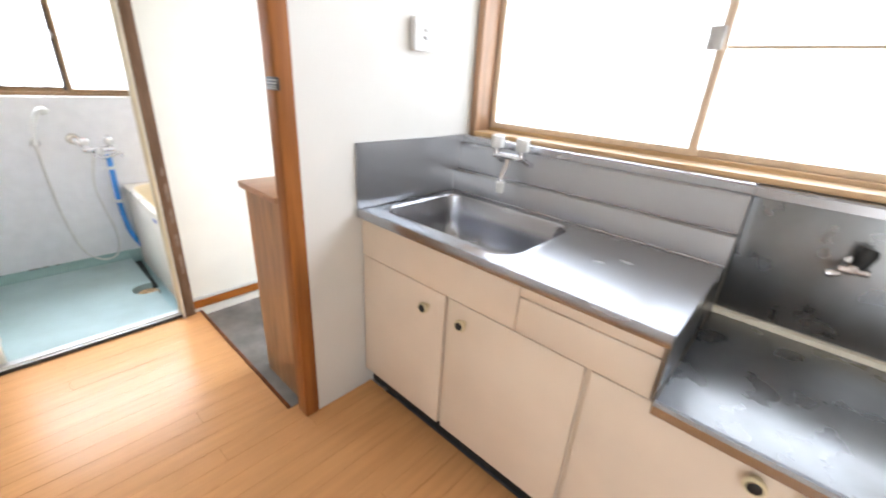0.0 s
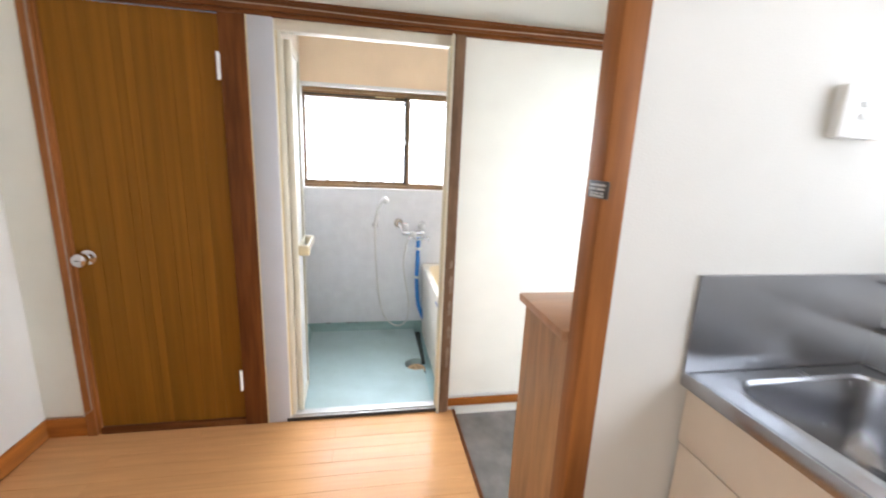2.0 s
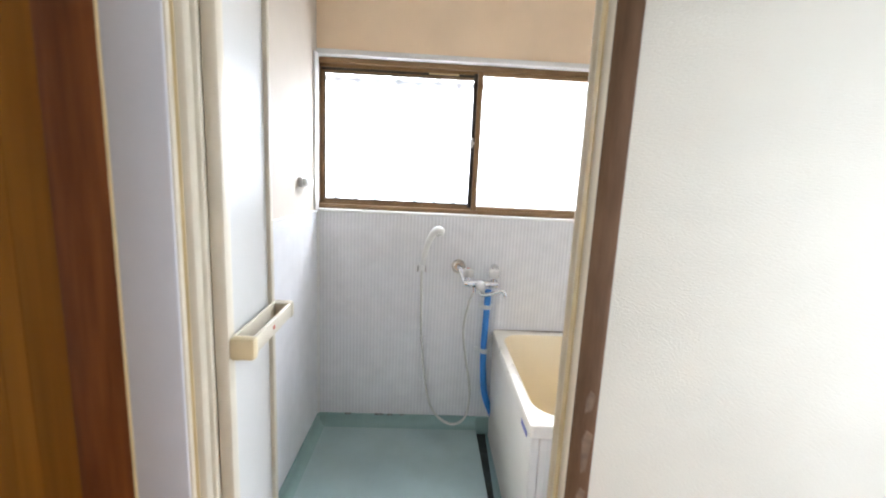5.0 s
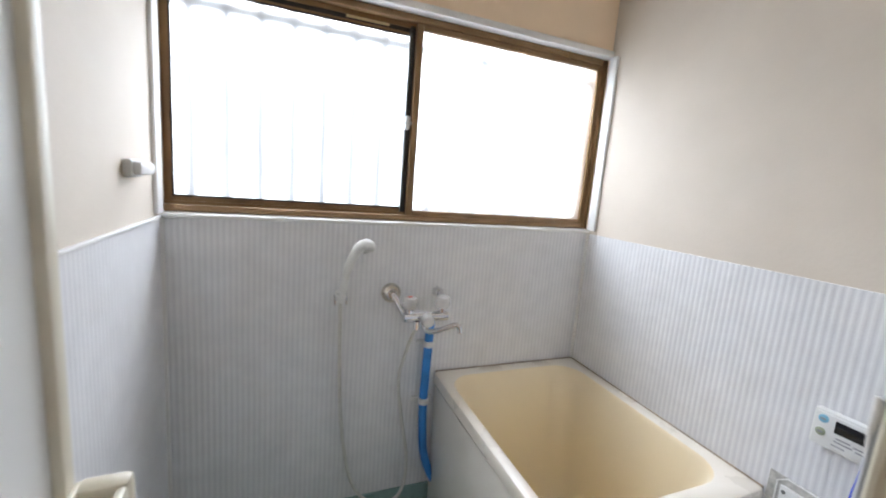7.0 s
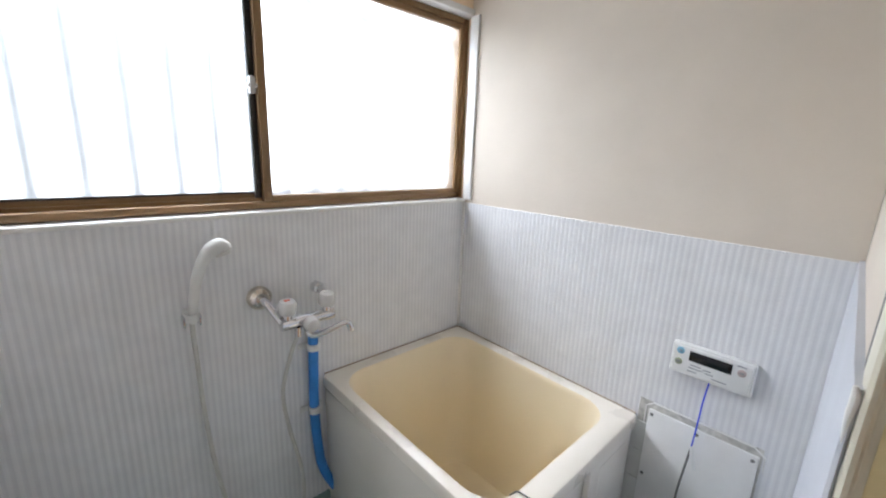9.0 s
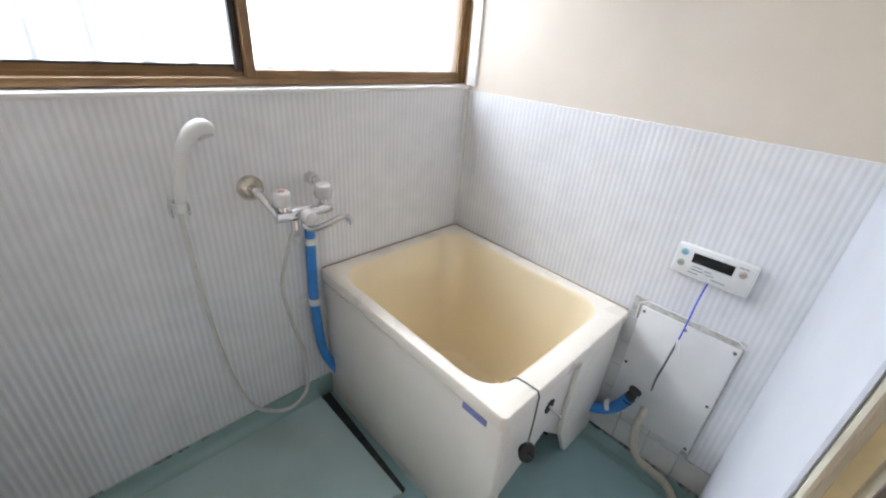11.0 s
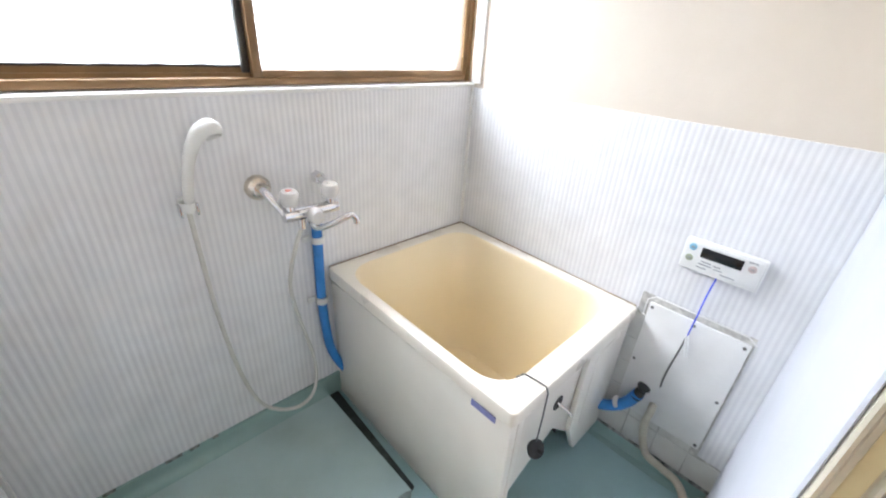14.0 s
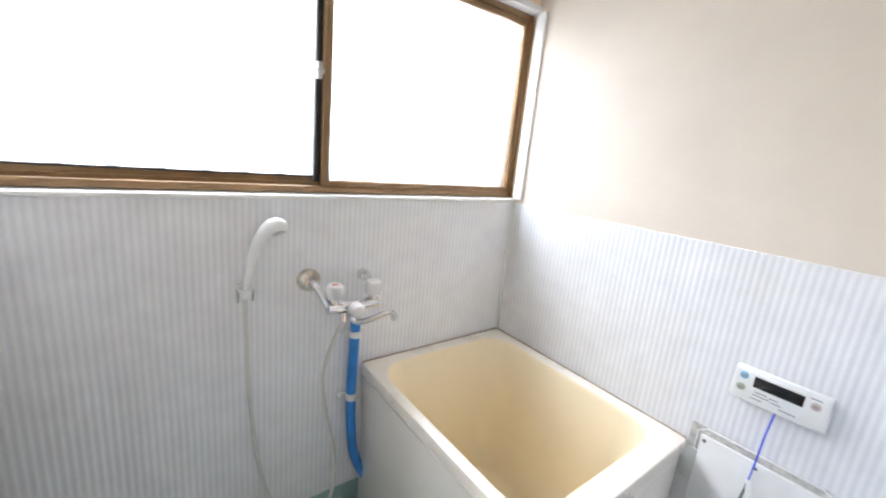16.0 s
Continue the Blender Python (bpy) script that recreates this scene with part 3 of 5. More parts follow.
part("corner_leg", prism([(TY0 + 0.036, TZ - 0.043), (TY0 + 0.060, TZ - 0.043), (TY0 + 0.052, -0.075), (TY0 + 0.041, -0.075)], "x", TX1 - 0.050, TX1 - 0.006, 0.003), TUB_OUT, tub)
part("end_panel", prism([(TY0 + 0.06, TZ - 0.044), (TY1 - 0.03, TZ - 0.044), (TY1 - 0.03, 0.0), (1.24, 0.0), (1.03, 0.20), (TY0 + 0.06, 0.085)], "x", TX1 - 0.046, TX1 - 0.026, 0.003), TUB_OUT, tub, "off-white end panel with a slanted lower edge")
part("end_panel", prism([(1.12, TZ - 0.044), (TY1 - 0.02, TZ - 0.044), (TY1 - 0.02, -0.02), (1.20, -0.02), (1.12, 0.13)], "x", TX1 - 0.024, TX1 - 0.006, 0.004), TUB_OUT, tub, "raised back half of the end panel")
part("end_recess", box(TX1 - 0.0055, TX1 - 0.0035, 1.17, 1.33, 0.13, TZ - 0.07, 0.001), TUB_OUT, tub)
part("back_panel", box(TX0 + 0.01, TX1 - 0.05, TY1 - 0.028, TY1 - 0.014, -0.075, TZ - 0.05), TUB_OUT, tub)
for y in (TY0 + 0.06, TY1 - 0.14):
    part("foot_rail", box(TX0 + 0.02, TX1 - 0.10, y, y + 0.04, -0.075, -0.04), BLACK, tub, "dark rail under the tub")
part("label_plate", box(TX1 - 0.125, TX1 - 0.05, TY0 + 0.0035, TY0 + 0.008, 0.425, 0.443), LABEL_BLUE, tub, "small blue maker's label")
part("outlet", lathe([(0.024, 0), (0.024, 0.002), (0.017, 0.003), (0.017, 0.001)], (TX1 - 0.0265, 1.02, 0.315), (1, 0, 0)), BLACK, tub, "dark outlet hole in the end panel")
part("outlet_pin", tube([(TX1 - 0.03, 1.02, 0.315), (TX1 + 0.02, 1.024, 0.30)], 0.004), CHROME, tub, "metal pin in the outlet")
for y, z in ((0.87, 0.40), (0.83, 0.10)):
    part("bolt", lathe([(0.006, 0), (0.006, 0.002), (0.003, 0.004)], (TX1 - 0.026, y, z), (1, 0, 0), 10), BLACK, tub)
structure("trim_caulk_window", box(XW + 0.001, TX0 + 0.006, TY0 + 0.01, YR - 0.004, 0.497, 0.5065, 0.002), CAULK, "thin brownish sealant between tub and wall", "trim")
structure("trim_caulk_side", prism([(TX0, 0.4965), (TX0, 0.506), (TX1 - 0.01, 0.492), (TX1 - 0.01, 0.4825)], "y", TY1 - 0.006, YR - 0.001), CAULK, "thin brownish sealant between tub and wall", "trim")
plug = thing("bath_plug", (TX1 + 0.01, 0.87, 0.28), "black rubber bath plug hanging on a bead chain over the rim", "plug")
part("chain", tube([(TX1 - 0.082, 0.865, 0.470), (TX1 - 0.066, 0.866, TZ - 0.001), (TX1 - 0.058, 0.867, TZ + 0.003), (TX1 - 0.03, 0.869, TZ + 0.004), (TX1 - 0.003, 0.871, TZ + 0.003), (TX1 + 0.004, 0.871, TZ - 0.012), (TX1 + 0.006, 0.869, 0.40), (TX1 + 0.006, 0.867, 0.32)], 0.0022, 6), GREY_WIRE, plug, "grey bead chain")
part("stopper", lathe([(0.005, 0.03), (0.006, 0.018), (0.012, 0.014), (0.024, 0.010), (0.0255, 0.004), (0.021, 0.0), (0.018, -0.008), (0.004, -0.010)], (TX1 + 0.006, 0.866, 0.292), (0.75, -0.25, 0.45)), BLACK, plug)

# ---- drain ----
dr = thing("floor_drain", (DX, DY, -0.075), "round beige plastic floor drain with a slotted grate", "drain")
part("ring", lathe([(0.058, 0), (0.058, 0.022), (0.054, 0.026), (0.0525, 0.024), (0.050, 0.020), (0.050, 0.0)], (DX, DY, -0.0745), n=36, closed=False), BEIGE_GRATE, dr)
part("gap", lathe([(0.061, 0), (0.061, 0.016), (0.0585, 0.016), (0.0585, 0)], (DX, DY, -0.0745), n=36, closed=False), DRAIN_DARK, dr, "dark gap round the ring")
part("well", lathe([(0.0498, 0), (0.0498, 0.017)], (DX, DY, -0.0745), n=30, closed=False), DRAIN_DARK, dr)
gm = lathe([(0.050, 0.018), (0.050, 0.023), (0.038, 0.0235), (0.038, 0.018), (0.050, 0.018)], (DX, DY, -0.0745), n=36, closed=False)
bits = [gm, lathe([(0.008, 0.016), (0.008, 0.0245), (0.003, 0.025)], (DX, DY, -0.0745), n=16)]
for kx in range(3):
    ang = radians(90 + 120 * kx)
    sp = box(0.006, 0.036, -0.0035, 0.0035, 0.016, 0.0235)
    bmesh.ops.transform(sp, matrix=Matrix.Translation((DX, DY, -0.0745)) @ Matrix.Rotation(ang, 4, "Z"), verts=sp.verts)
    bits.append(sp)
    for j in range(-2, 3):
        w = 0.0385 * math.sqrt(max(0.05, 1 - (j / 3.6) ** 2))
        sl = box(max(0.010, abs(j) * 0.0105 / 1.732 + 0.006), w, j * 0.0105 - 0.0021, j * 0.0105 + 0.0021, 0.016, 0.0225)
        bmesh.ops.transform(sl, matrix=Matrix.Translation((DX, DY, -0.0745)) @ Matrix.Rotation(ang + radians(60), 4, "Z"), verts=sl.verts)
        bits.append(sl)
part("well_bottom", lathe([(0.0, 0.001), (0.0500, 0.001), (0.0500, 0.0)], (DX, DY, -0.0745), n=30), DRAIN_DARK, dr)
part("grate", join(*bits), BEIGE_GRATE, dr, "beige slotted grate")

# ---- shower mixer ----
XF = XW + 0.005
mix = thing("shower_mixer", (XF, 0.65, 0.73), "chrome two-handle shower mixer with milky knobs on the ribbed wall", "shower mixer")
ZB = 0.765
part("escutcheon", lathe([(0.0, 0), (0.034, 0), (0.034, 0.012), (0.030, 0.022), (0.020, 0.030), (0.016, 0.030)], (XF, 0.560, 0.822), (1, 0, 0)), BRASSY, mix, "tarnished round wall flange")
part("escutcheon", lathe([(0.0, 0), (0.020, 0), (0.020, 0.020), (0.016, 0.026), (0.012, 0.03)], (XF, 0.735, 0.822), (1, 0, 0), 6), CHROME, mix, "hexagonal chrome wall union")
part("hot_arm", tube([(XF + 0.02, 0.560, 0.822), (XF + 0.05, 0.562, 0.820), (XF + 0.085, 0.575, 0.792), (XF + 0.10, 0.590, ZB), (XF + 0.105, 0.600, ZB)], 0.0105, 12, 5), CHROME, mix)
part("cold_arm", tube([(XF + 0.02, 0.735, 0.822), (XF + 0.05, 0.735, 0.818), (XF + 0.075, 0.730, 0.792), (XF + 0.095, 0.722, ZB)], 0.0105, 12, 5), CHROME, mix)
part("body", join(tube([(XF + 0.105, 0.585, ZB), (XF + 0.105, 0.735, ZB)], 0.0165, 16), lathe([(0.017, -0.02), (0.019, 0), (0.017, 0.02)], (XF + 0.105, 0.600, ZB), (0, 1, 0)), lathe([(0.017, -0.02), (0.019, 0), (0.017, 0.02)], (XF + 0.105, 0.718, ZB), (0, 1, 0)), lathe([(0.013, 0), (0.013, 0.03)], (XF + 0.105, 0.600, ZB + 0.01)), lathe([(0.013, 0), (0.013, 0.03)], (XF + 0.105, 0.718, ZB + 0.01))), CHROME, mix, "polished chrome body")
for y, cm in ((0.600, RED), (0.718, GREY_PLASTIC)):
    kn = part("knob", lathe([(0.012, 0), (0.022, 0.004), (0.0255, 0.012), (0.0245, 0.034), (0.020, 0.041), (0.006, 0.043)], (XF + 0.105, y, ZB + 0.028), (0.12, 0, 1), 10), CLEAR_KNOB, mix, "milky plastic tap knob")
    part("cap", box(XF + 0.106, XF + 0.114, y - 0.009, y + 0.006, ZB + 0.0695, ZB + 0.0725, 0.001), cm, kn)
part("diverter", lathe([(0.010, 0), (0.021, 0.006), (0.024, 0.02), (0.019, 0.036), (0.008, 0.042)], (XF + 0.118, 0.655, ZB - 0.002), (1, 0, -0.1), 16), CLEAR_KNOB, mix, "milky diverter knob")
part("spout", tube([(XF + 0.105, 0.655, ZB - 0.01), (XF + 0.108, 0.656, ZB - 0.035), (XF + 0.118, 0.668, ZB - 0.05), (XF + 0.135, 0.700, ZB - 0.042), (XF + 0.155, 0.744, ZB - 0.020), (XF + 0.160, 0.757, ZB - 0.020), (XF + 0.163, 0.764, ZB - 0.030), (XF + 0.164, 0.765, ZB - 0.044)], 0.0095, 12, 5), CHROME, mix, "swivelling chrome spout")
part("hose_union", lathe([(0.010, 0), (0.010, 0.03), (0.013, 0.03)], (XF + 0.105, 0.628, ZB - 0.045)), CHROME, mix)

sh = thing("hand_shower", (XF, 0.40, 0.0), "white plastic hand shower in its wall holder with a long hose", "shower")
part("handle", tube([(XF + 0.033, 0.385, 0.800), (XF + 0.037, 0.392, 0.86), (XF + 0.041, 0.404, 0.92), (XF + 0.046, 0.420, 0.962), (XF + 0.051, 0.438, 0.988), (XF + 0.056, 0.456, 0.998), (XF + 0.060, 0.470, 0.994), (XF + 0.062, 0.478, 0.986)], [0.0095, 0.0120, 0.0135, 0.0155, 0.0190, 0.0205, 0.0165, 0.006], 18, 6), WHITE_PLASTIC, sh)
part("spray_face", lathe([(0.002, 0), (0.017, 0.001), (0.0185, 0.006), (0.012, 0.014)], (XF + 0.058, 0.464, 0.972), (-0.2, -0.25, 0.9)), GREY_PLASTIC, sh, "grey spray face")
hd = part("holder", join(box(XF - 0.001, XF + 0.016, 0.368, 0.398, 0.792, 0.834, 0.006), lathe([(0.0155, 0), (0.017, 0.022), (0.0135, 0.022), (0.0125, 0)], (XF + 0.036, 0.383, 0.808), (0.1, 0, 1), 16)), WHITE_PLASTIC, sh, "white wall holder")
for y in (0.362, 0.398):
    part("clip", box(XF + 0.020, XF + 0.046, y, y + 0.006, 0.794, 0.824, 0.002), CHROME, hd)
part("hose", tube([(XF + 0.034, 0.383, 0.80), (XF + 0.030, 0.385, 0.72), (XF + 0.022, 0.393, 0.50), (XF + 0.020, 0.413, 0.28), (XF + 0.022, 0.450, 0.11), (XF + 0.03, 0.505, 0.034), (XF + 0.05, 0.575, 0.018), (XF + 0.055, 0.632, 0.07), (XF + 0.045, 0.645, 0.20), (XF + 0.032, 0.615, 0.38), (XF + 0.045, 0.597, 0.52), (XF + 0.085, 0.612, 0.66), (XF + 0.105, 0.628, ZB - 0.04)], 0.006, 10, 8), HOSE_WHITE, sh, "off-white flexible hose")

pipe = thing("insulated_pipe", (XF, 0.70, 0.0), "water pipe in bright blue foam clipped to the wall", "pipe")
part("foam_sleeve", tube([(XF + 0.026, 0.709, 0.715), (XF + 0.024, 0.708, 0.62), (XF + 0.022, 0.705, 0.42), (XF + 0.021, 0.711, 0.29), (XF + 0.021, 0.726, 0.17), (XF + 0.026, 0.765, 0.07), (XF + 0.03, 0.81, 0.0)], 0.0158, 14, 6), BLUE, pipe)
for z, y in ((0.63, 0.7085), (0.405, 0.7050)):
    part("pipe_clip", join(lathe([(0.0195, -0.010), (0.0205, -0.010), (0.0205, 0.010), (0.0195, 0.010)], (XF + 0.0255, y, z), n=18), box(XF, XF + 0.010, y - 0.042, y - 0.014, z - 0.010, z + 0.010, 0.003), box(XF, XF + 0.010, y + 0.014, y + 0.034, z - 0.010, z + 0.010, 0.003), lathe([(0.005, 0), (0.004, 0.004)], (XF + 0.010, y - 0.032, z), (1, 0, 0), 10)), WHITE_PLASTIC, pipe, "white plastic pipe clip")

# ---- hot water controls ----
YF = YR - 0.005
ctl = thing("water_heater_control", (-2.757, YF, 0.68), "white bath water-heater remote with a dark display and round buttons", "control panel")
part("housing", join(box(-2.850, -2.662, YF - 0.022, YF, 0.680, 0.768, 0.005), box(-2.845, -2.667, YF - 0.025, YF - 0.02, 0.685, 0.763, 0.003)), WHITE_PLASTIC, ctl)
YB = YF - 0.025
part("display", box(-2.806, -2.709, YB - 0.0012, YB + 0.001, 0.727, 0.755, 0.0005), DARK_GLASS, ctl, "dark display window")
for x, z, mm in ((-2.828, 0.749, BUTTON_BLUE), (-2.829, 0.717, BUTTON_GREEN), (-2.688, 0.741, BUTTON_PINK)):
    bt = part("button", lathe([(0.0095, 0), (0.0095, 0.002), (0.008, 0.003)], (x, YB, z), (0, -1, 0), 20), mm, ctl, "round button")
    part("mark", box(x - 0.005, x + 0.005, YB - 0.0036, YB - 0.0028, z - 0.002, z + 0.002), PRINT, bt)
for x0, x1, z in ((-2.800, -2.775, 0.716), (-2.770, -2.752, 0.714), (-2.803, -2.770, 0.708), (-2.765, -2.745, 0.706), (-2.806, -2.782, 0.698), (-2.748, -2.715, 0.697), (-2.7, -2.68, 0.757)):
    part("print_bar", box(x0, x1, YB - 0.0006, YB + 0.0005, z - 0.0014, z + 0.0014), PRINT, ctl)

svc = thing("service_panel", (-2.757, YR, 0.11), "white screwed service panel in a cut-out of the wall sheet", "panel")
part("board", box(-2.886, -2.618, YR - 0.013, YR - 0.0036, 0.108, 0.528, 0.003), WHITE_TRIM, svc)
for x in (-2.876, -2.757, -2.630):
    for z in (0.122, 0.31, 0.514):
        if x == -2.757 and z < 0.5:
            continue
        part("screw", lathe([(0.005, 0), (0.005, 0.0015), (0.003, 0.003)], (x, YR - 0.013, z), (0, -1, 0), 10), GREY_WIRE, svc)
part("cut_edge", join(tube([(CUT0 + 0.012, YF + 0.001, CUTZ - 0.30), (CUT0 + 0.010, YF + 0.001, CUTZ - 0.02), (CUT0 + 0.03, YF + 0.001, CUTZ - 0.003), (CUT1 - 0.03, YF + 0.001, CUTZ - 0.003), (CUT1 - 0.006, YF + 0.001, CUTZ - 0.02), (CUT1 - 0.004, YF + 0.001, CUTZ - 0.06)], 0.0022, 8)), WHITE_TRIM, svc, "grey cut edge of the sheet")
wire = thing("control_cable", (-2.757, YF, 0.24), "thin blue and grey cable from the control into the panel", "cable")
part("blue_wire", tube([(-2.752, YF - 0.012, 0.684), (-2.757, YF - 0.016, 0.62), (-2.759, YF - 0.018, 0.54), (-2.762, YF - 0.02, 0.47)], 0.0022, 6, 4), BLUE_WIRE, wire)
part("grey_wire", tube([(-2.762, YF - 0.02, 0.472), (-2.768, YF - 0.024, 0.40), (-2.776, YF - 0.016, 0.31), (-2.776, YF - 0.003, 0.245)], 0.0032, 6, 5), GREY_WIRE, wire)
part("joint", join(tube([(-2.762, YF - 0.02, 0.482), (-2.756, YF - 0.022, 0.458), (-2.744, YF - 0.026, 0.418)], [0.004, 0.0065, 0.005], 8)), WHITE_PLASTIC, wire, "white tape on the joint")
bp = thing("capped_pipe", (-2.86, 1.36, 0.12), "blue foam pipe with a black end cap leaving the panel", "pipe")
part("foam_sleeve", tube([(-2.818, YR - 0.06, 0.225), (-2.842, YR - 0.055, 0.165), (-2.878, YR - 0.05, 0.115), (-2.93, YR - 0.05, 0.08), (-3.0, YR - 0.055, 0.06)], 0.019, 14, 6), BLUE, bp)
part("cap", lathe([(0.017, -0.02), (0.016, 0.012), (0.012, 0.014), (0.012, 0.022), (0.020, 0.024), (0.020, 0.032), (0.008, 0.034)], (-2.818, YR - 0.058, 0.226), (0.2, 0.25, 0.9)), BLACK, bp, "black rubber end cap")
part("pipe_clip", join(lathe([(0.020, -0.008), (0.0215, -0.008), (0.0215, 0.008), (0.020, 0.008)], (-2.868, YR - 0.05, 0.137), (0.75, 0, 0.5), 16), box(-2.862, -2.846, YR - 0.04, YR - 0.008, 0.116, 0.132, 0.003)), WHITE_PLASTIC, bp, "white plastic pipe clip")
hs = thing("drain_hose", (-2.6, 1.2, -0.075), "beige corrugated drain hose lying along the wall", "hose")
part("hose", tube([(-2.775, YR - 0.012, 0.178), (-2.772, YR - 0.03, 0.165), (-2.774, YR - 0.036, 0.12), (-2.765, YR - 0.034, 0.05), (-2.735, YR - 0.04, -0.005), (-2.68, YR - 0.042, -0.018), (-2.628, YR - 0.048, -0.025), (-2.590, YR - 0.09, -0.038), (-2.580, YR - 0.17, -0.055), (-2.588, YR - 0.30, -0.062), (-2.597, YR - 0.42, -0.062), (-2.602, YR - 0.55, -0.062), (-2.598, YR - 0.65, -0.062)], 0.0125, 12, 8), HOSE_BEIGE, hs)
hk = thing("wall_hook", (-3.46, YL, 1.18), "grey plastic robe hook on the side wall", "hook")
part("plate", box(-3.510, -3.425, YL, YL + 0.018, 1.172, 1.212, 0.006), GREY_PLASTIC, hk)
part("peg", box(-3.535, -3.430, YL + 0.010, YL + 0.036, 1.178, 1.208, 0.010), GREY_PLASTIC, hk)

# the bathroom lies a step below the kitchen
STEP = Vector((2 * PITCH, PITCH, -0.05))
for ob in scene.objects:
    if not ob.parent and ob.type in ("MESH", "EMPTY") and ob.name not in ("ground", "ceiling"):
        ob.location += STEP
XD, YL, YR = XD + STEP.x, YL + STEP.y, YR + STEP.y

# ---- wall between bathroom and kitchen ----
OY0, OY1, OZ = -0.022, 0.743, 1.758
OW = 0.801  # edge of the wall beside the frame
structure("wall_door", join(box(XD, XK - 0.004, YR + 0.1, 1.63, -0.3, ZC), prism([(XK - 0.012, OW), (-2.4725, OW), (-2.488, YR), (-2.488, YR + 0.1), (XK - 0.012, YR + 0.1)], "z", -0.3, ZC), box(XK - 0.012, XK - 0.004, OY1 + 0.012, YR + 0.1, -0.3, ZC), box(XD, XK - 0.004, OY0, OY1 + 0.012, OZ, ZC), box(XD, XK - 0.012, OY1 + 0.012, OW, OZ, ZC), box(XD, XK - 0.004, -0.118, OY0, -0.1, ZC), box(XD, XK - 0.004, -1.015, -0.852, -0.1, ZC), box(XD, XK - 0.004, -0.852, -0.118, 1.774, ZC), box(XD, XK - 0.004, OY0, OY1 + 0.012, -0.3, 0.0), box(XD, XK - 0.012, OY1 + 0.012, OW, -0.3, 0.0)), WALLPAPER, "cream wallpapered wall between kitchen and bathroom")


SHEET_PLAN = [(-2.500, YR - 0.001), (-2.482, 0.751), (-2.4795, 0.6955), (-2.476, 0.692), (-2.4735, 0.695), (-2.4735, OW), (-2.4885, YR - 0.001)]
PAINT_PLAN = [(-2.491, YR - 0.001), (-2.4748, 0.766), (-2.4732, 0.766), (-2.4732, OW), (-2.4883, YR - 0.001)]
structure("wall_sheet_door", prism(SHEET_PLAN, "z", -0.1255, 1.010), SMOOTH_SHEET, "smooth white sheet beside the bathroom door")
structure("wall_paint_door", prism(PAINT_PLAN, "z", 1.0102, ZC), CREAM_PAINT, "cream paint above the white sheet")
solid_lump = tube([(-2.479, 0.693, 1.012), (-2.477, 0.693, 1.00), (-2.478, 0.694, 0.98), (-2.477, 0.695, 0.95)], [0.002, 0.004, 0.003, 0.001], 8, 4)
structure("trim_lump", solid_lump, WHITE_TRIM, "lump of old white sealant on the sheet's corner", "trim")
df = thing("door_frame", (XK, 0.29, 0.0), "cream aluminium door frame of the bathroom with a worn sill", "door frame", kind="structure")
part("jamb", join(box(XD - 0.012, XK + 0.004, OY0, OY0 + 0.018, 0.0, OZ, 0.003), box(XD + 0.03, XK - 0.012, OY0 + 0.018, OY0 + 0.038, 0.02, OZ - 0.03, 0.003), box(XD - 0.012, XD + 0.012, OY0 + 0.018, OY0 + 0.030, 0.02, OZ - 0.03, 0.002)), CREAM_FRAME, df)
part("seal_strip", box(XK - 0.012, XK - 0.006, OY0 + 0.018, OY0 + 0.024, 0.02, OZ - 0.03), CREAM_SEAL, df, "yellowed seal strip")
part("jamb", prism([(-2.475, 0.7420), (-2.475, 0.7060), (-2.4725, 0.6900), (-2.469, 0.6870), (-2.465, 0.6880), (-2.462, 0.6940), (-2.436, 0.7000), (-2.433, 0.6950), (-2.430, 0.6940), (-2.4285, 0.6960), (-2.4285, 0.7060), (-2.440, 0.7065), (-2.440, 0.7315), (-2.4665, 0.7315), (-2.4665, 0.7420)], "z", 0.0, OZ), CREAM_FRAME, df)
part("seal_strip", box(-2.456, -2.440, 0.6945, 0.700, 0.02, OZ - 0.042), CREAM_SEAL, df, "yellowed seal strip")
# solid near-black filler in place of the shade beside the post
part("gap", box(-2.4750, XK - 0.012, 0.743, OW - 0.001, 0.0, OZ), BRONZE_DARK, df, "dark filler with the shade between frame and post in its colour")
part("head", join(box(XD - 0.012, XK + 0.002, OY0 + 0.018, 0.706, OZ - 0.042, OZ, 0.003)), CREAM_FRAME, df)
part("sill", join(box(XD - 0.02, XK + 0.006, OY0, OY1, 0.0, 0.018, 0.003), box(XD + 0.02, XD + 0.032, OY0 + 0.018, OY1 - 0.02, 0.018, 0.026, 0.002)), ALU, df, "worn aluminium sill")
part("sill_nose", box(XK + 0.0062, XK + 0.011, OY0, OY1 - 0.036, 0.0, 0.017, 0.001), BRONZE_DARK, df, "dark worn edge of the sill")
for y in (0.10, 0.39, 0.64):
    part("screw", lathe([(0.005, 0), (0.005, 0.001), (0.003, 0.002)], (XK - 0.01, y, 0.018), n=10), CHROME, df)

fd = thing("folding_door", (XD, 0.0, 0.0), "folding bathroom door with frosted sheets, folded open against the wall", "door")


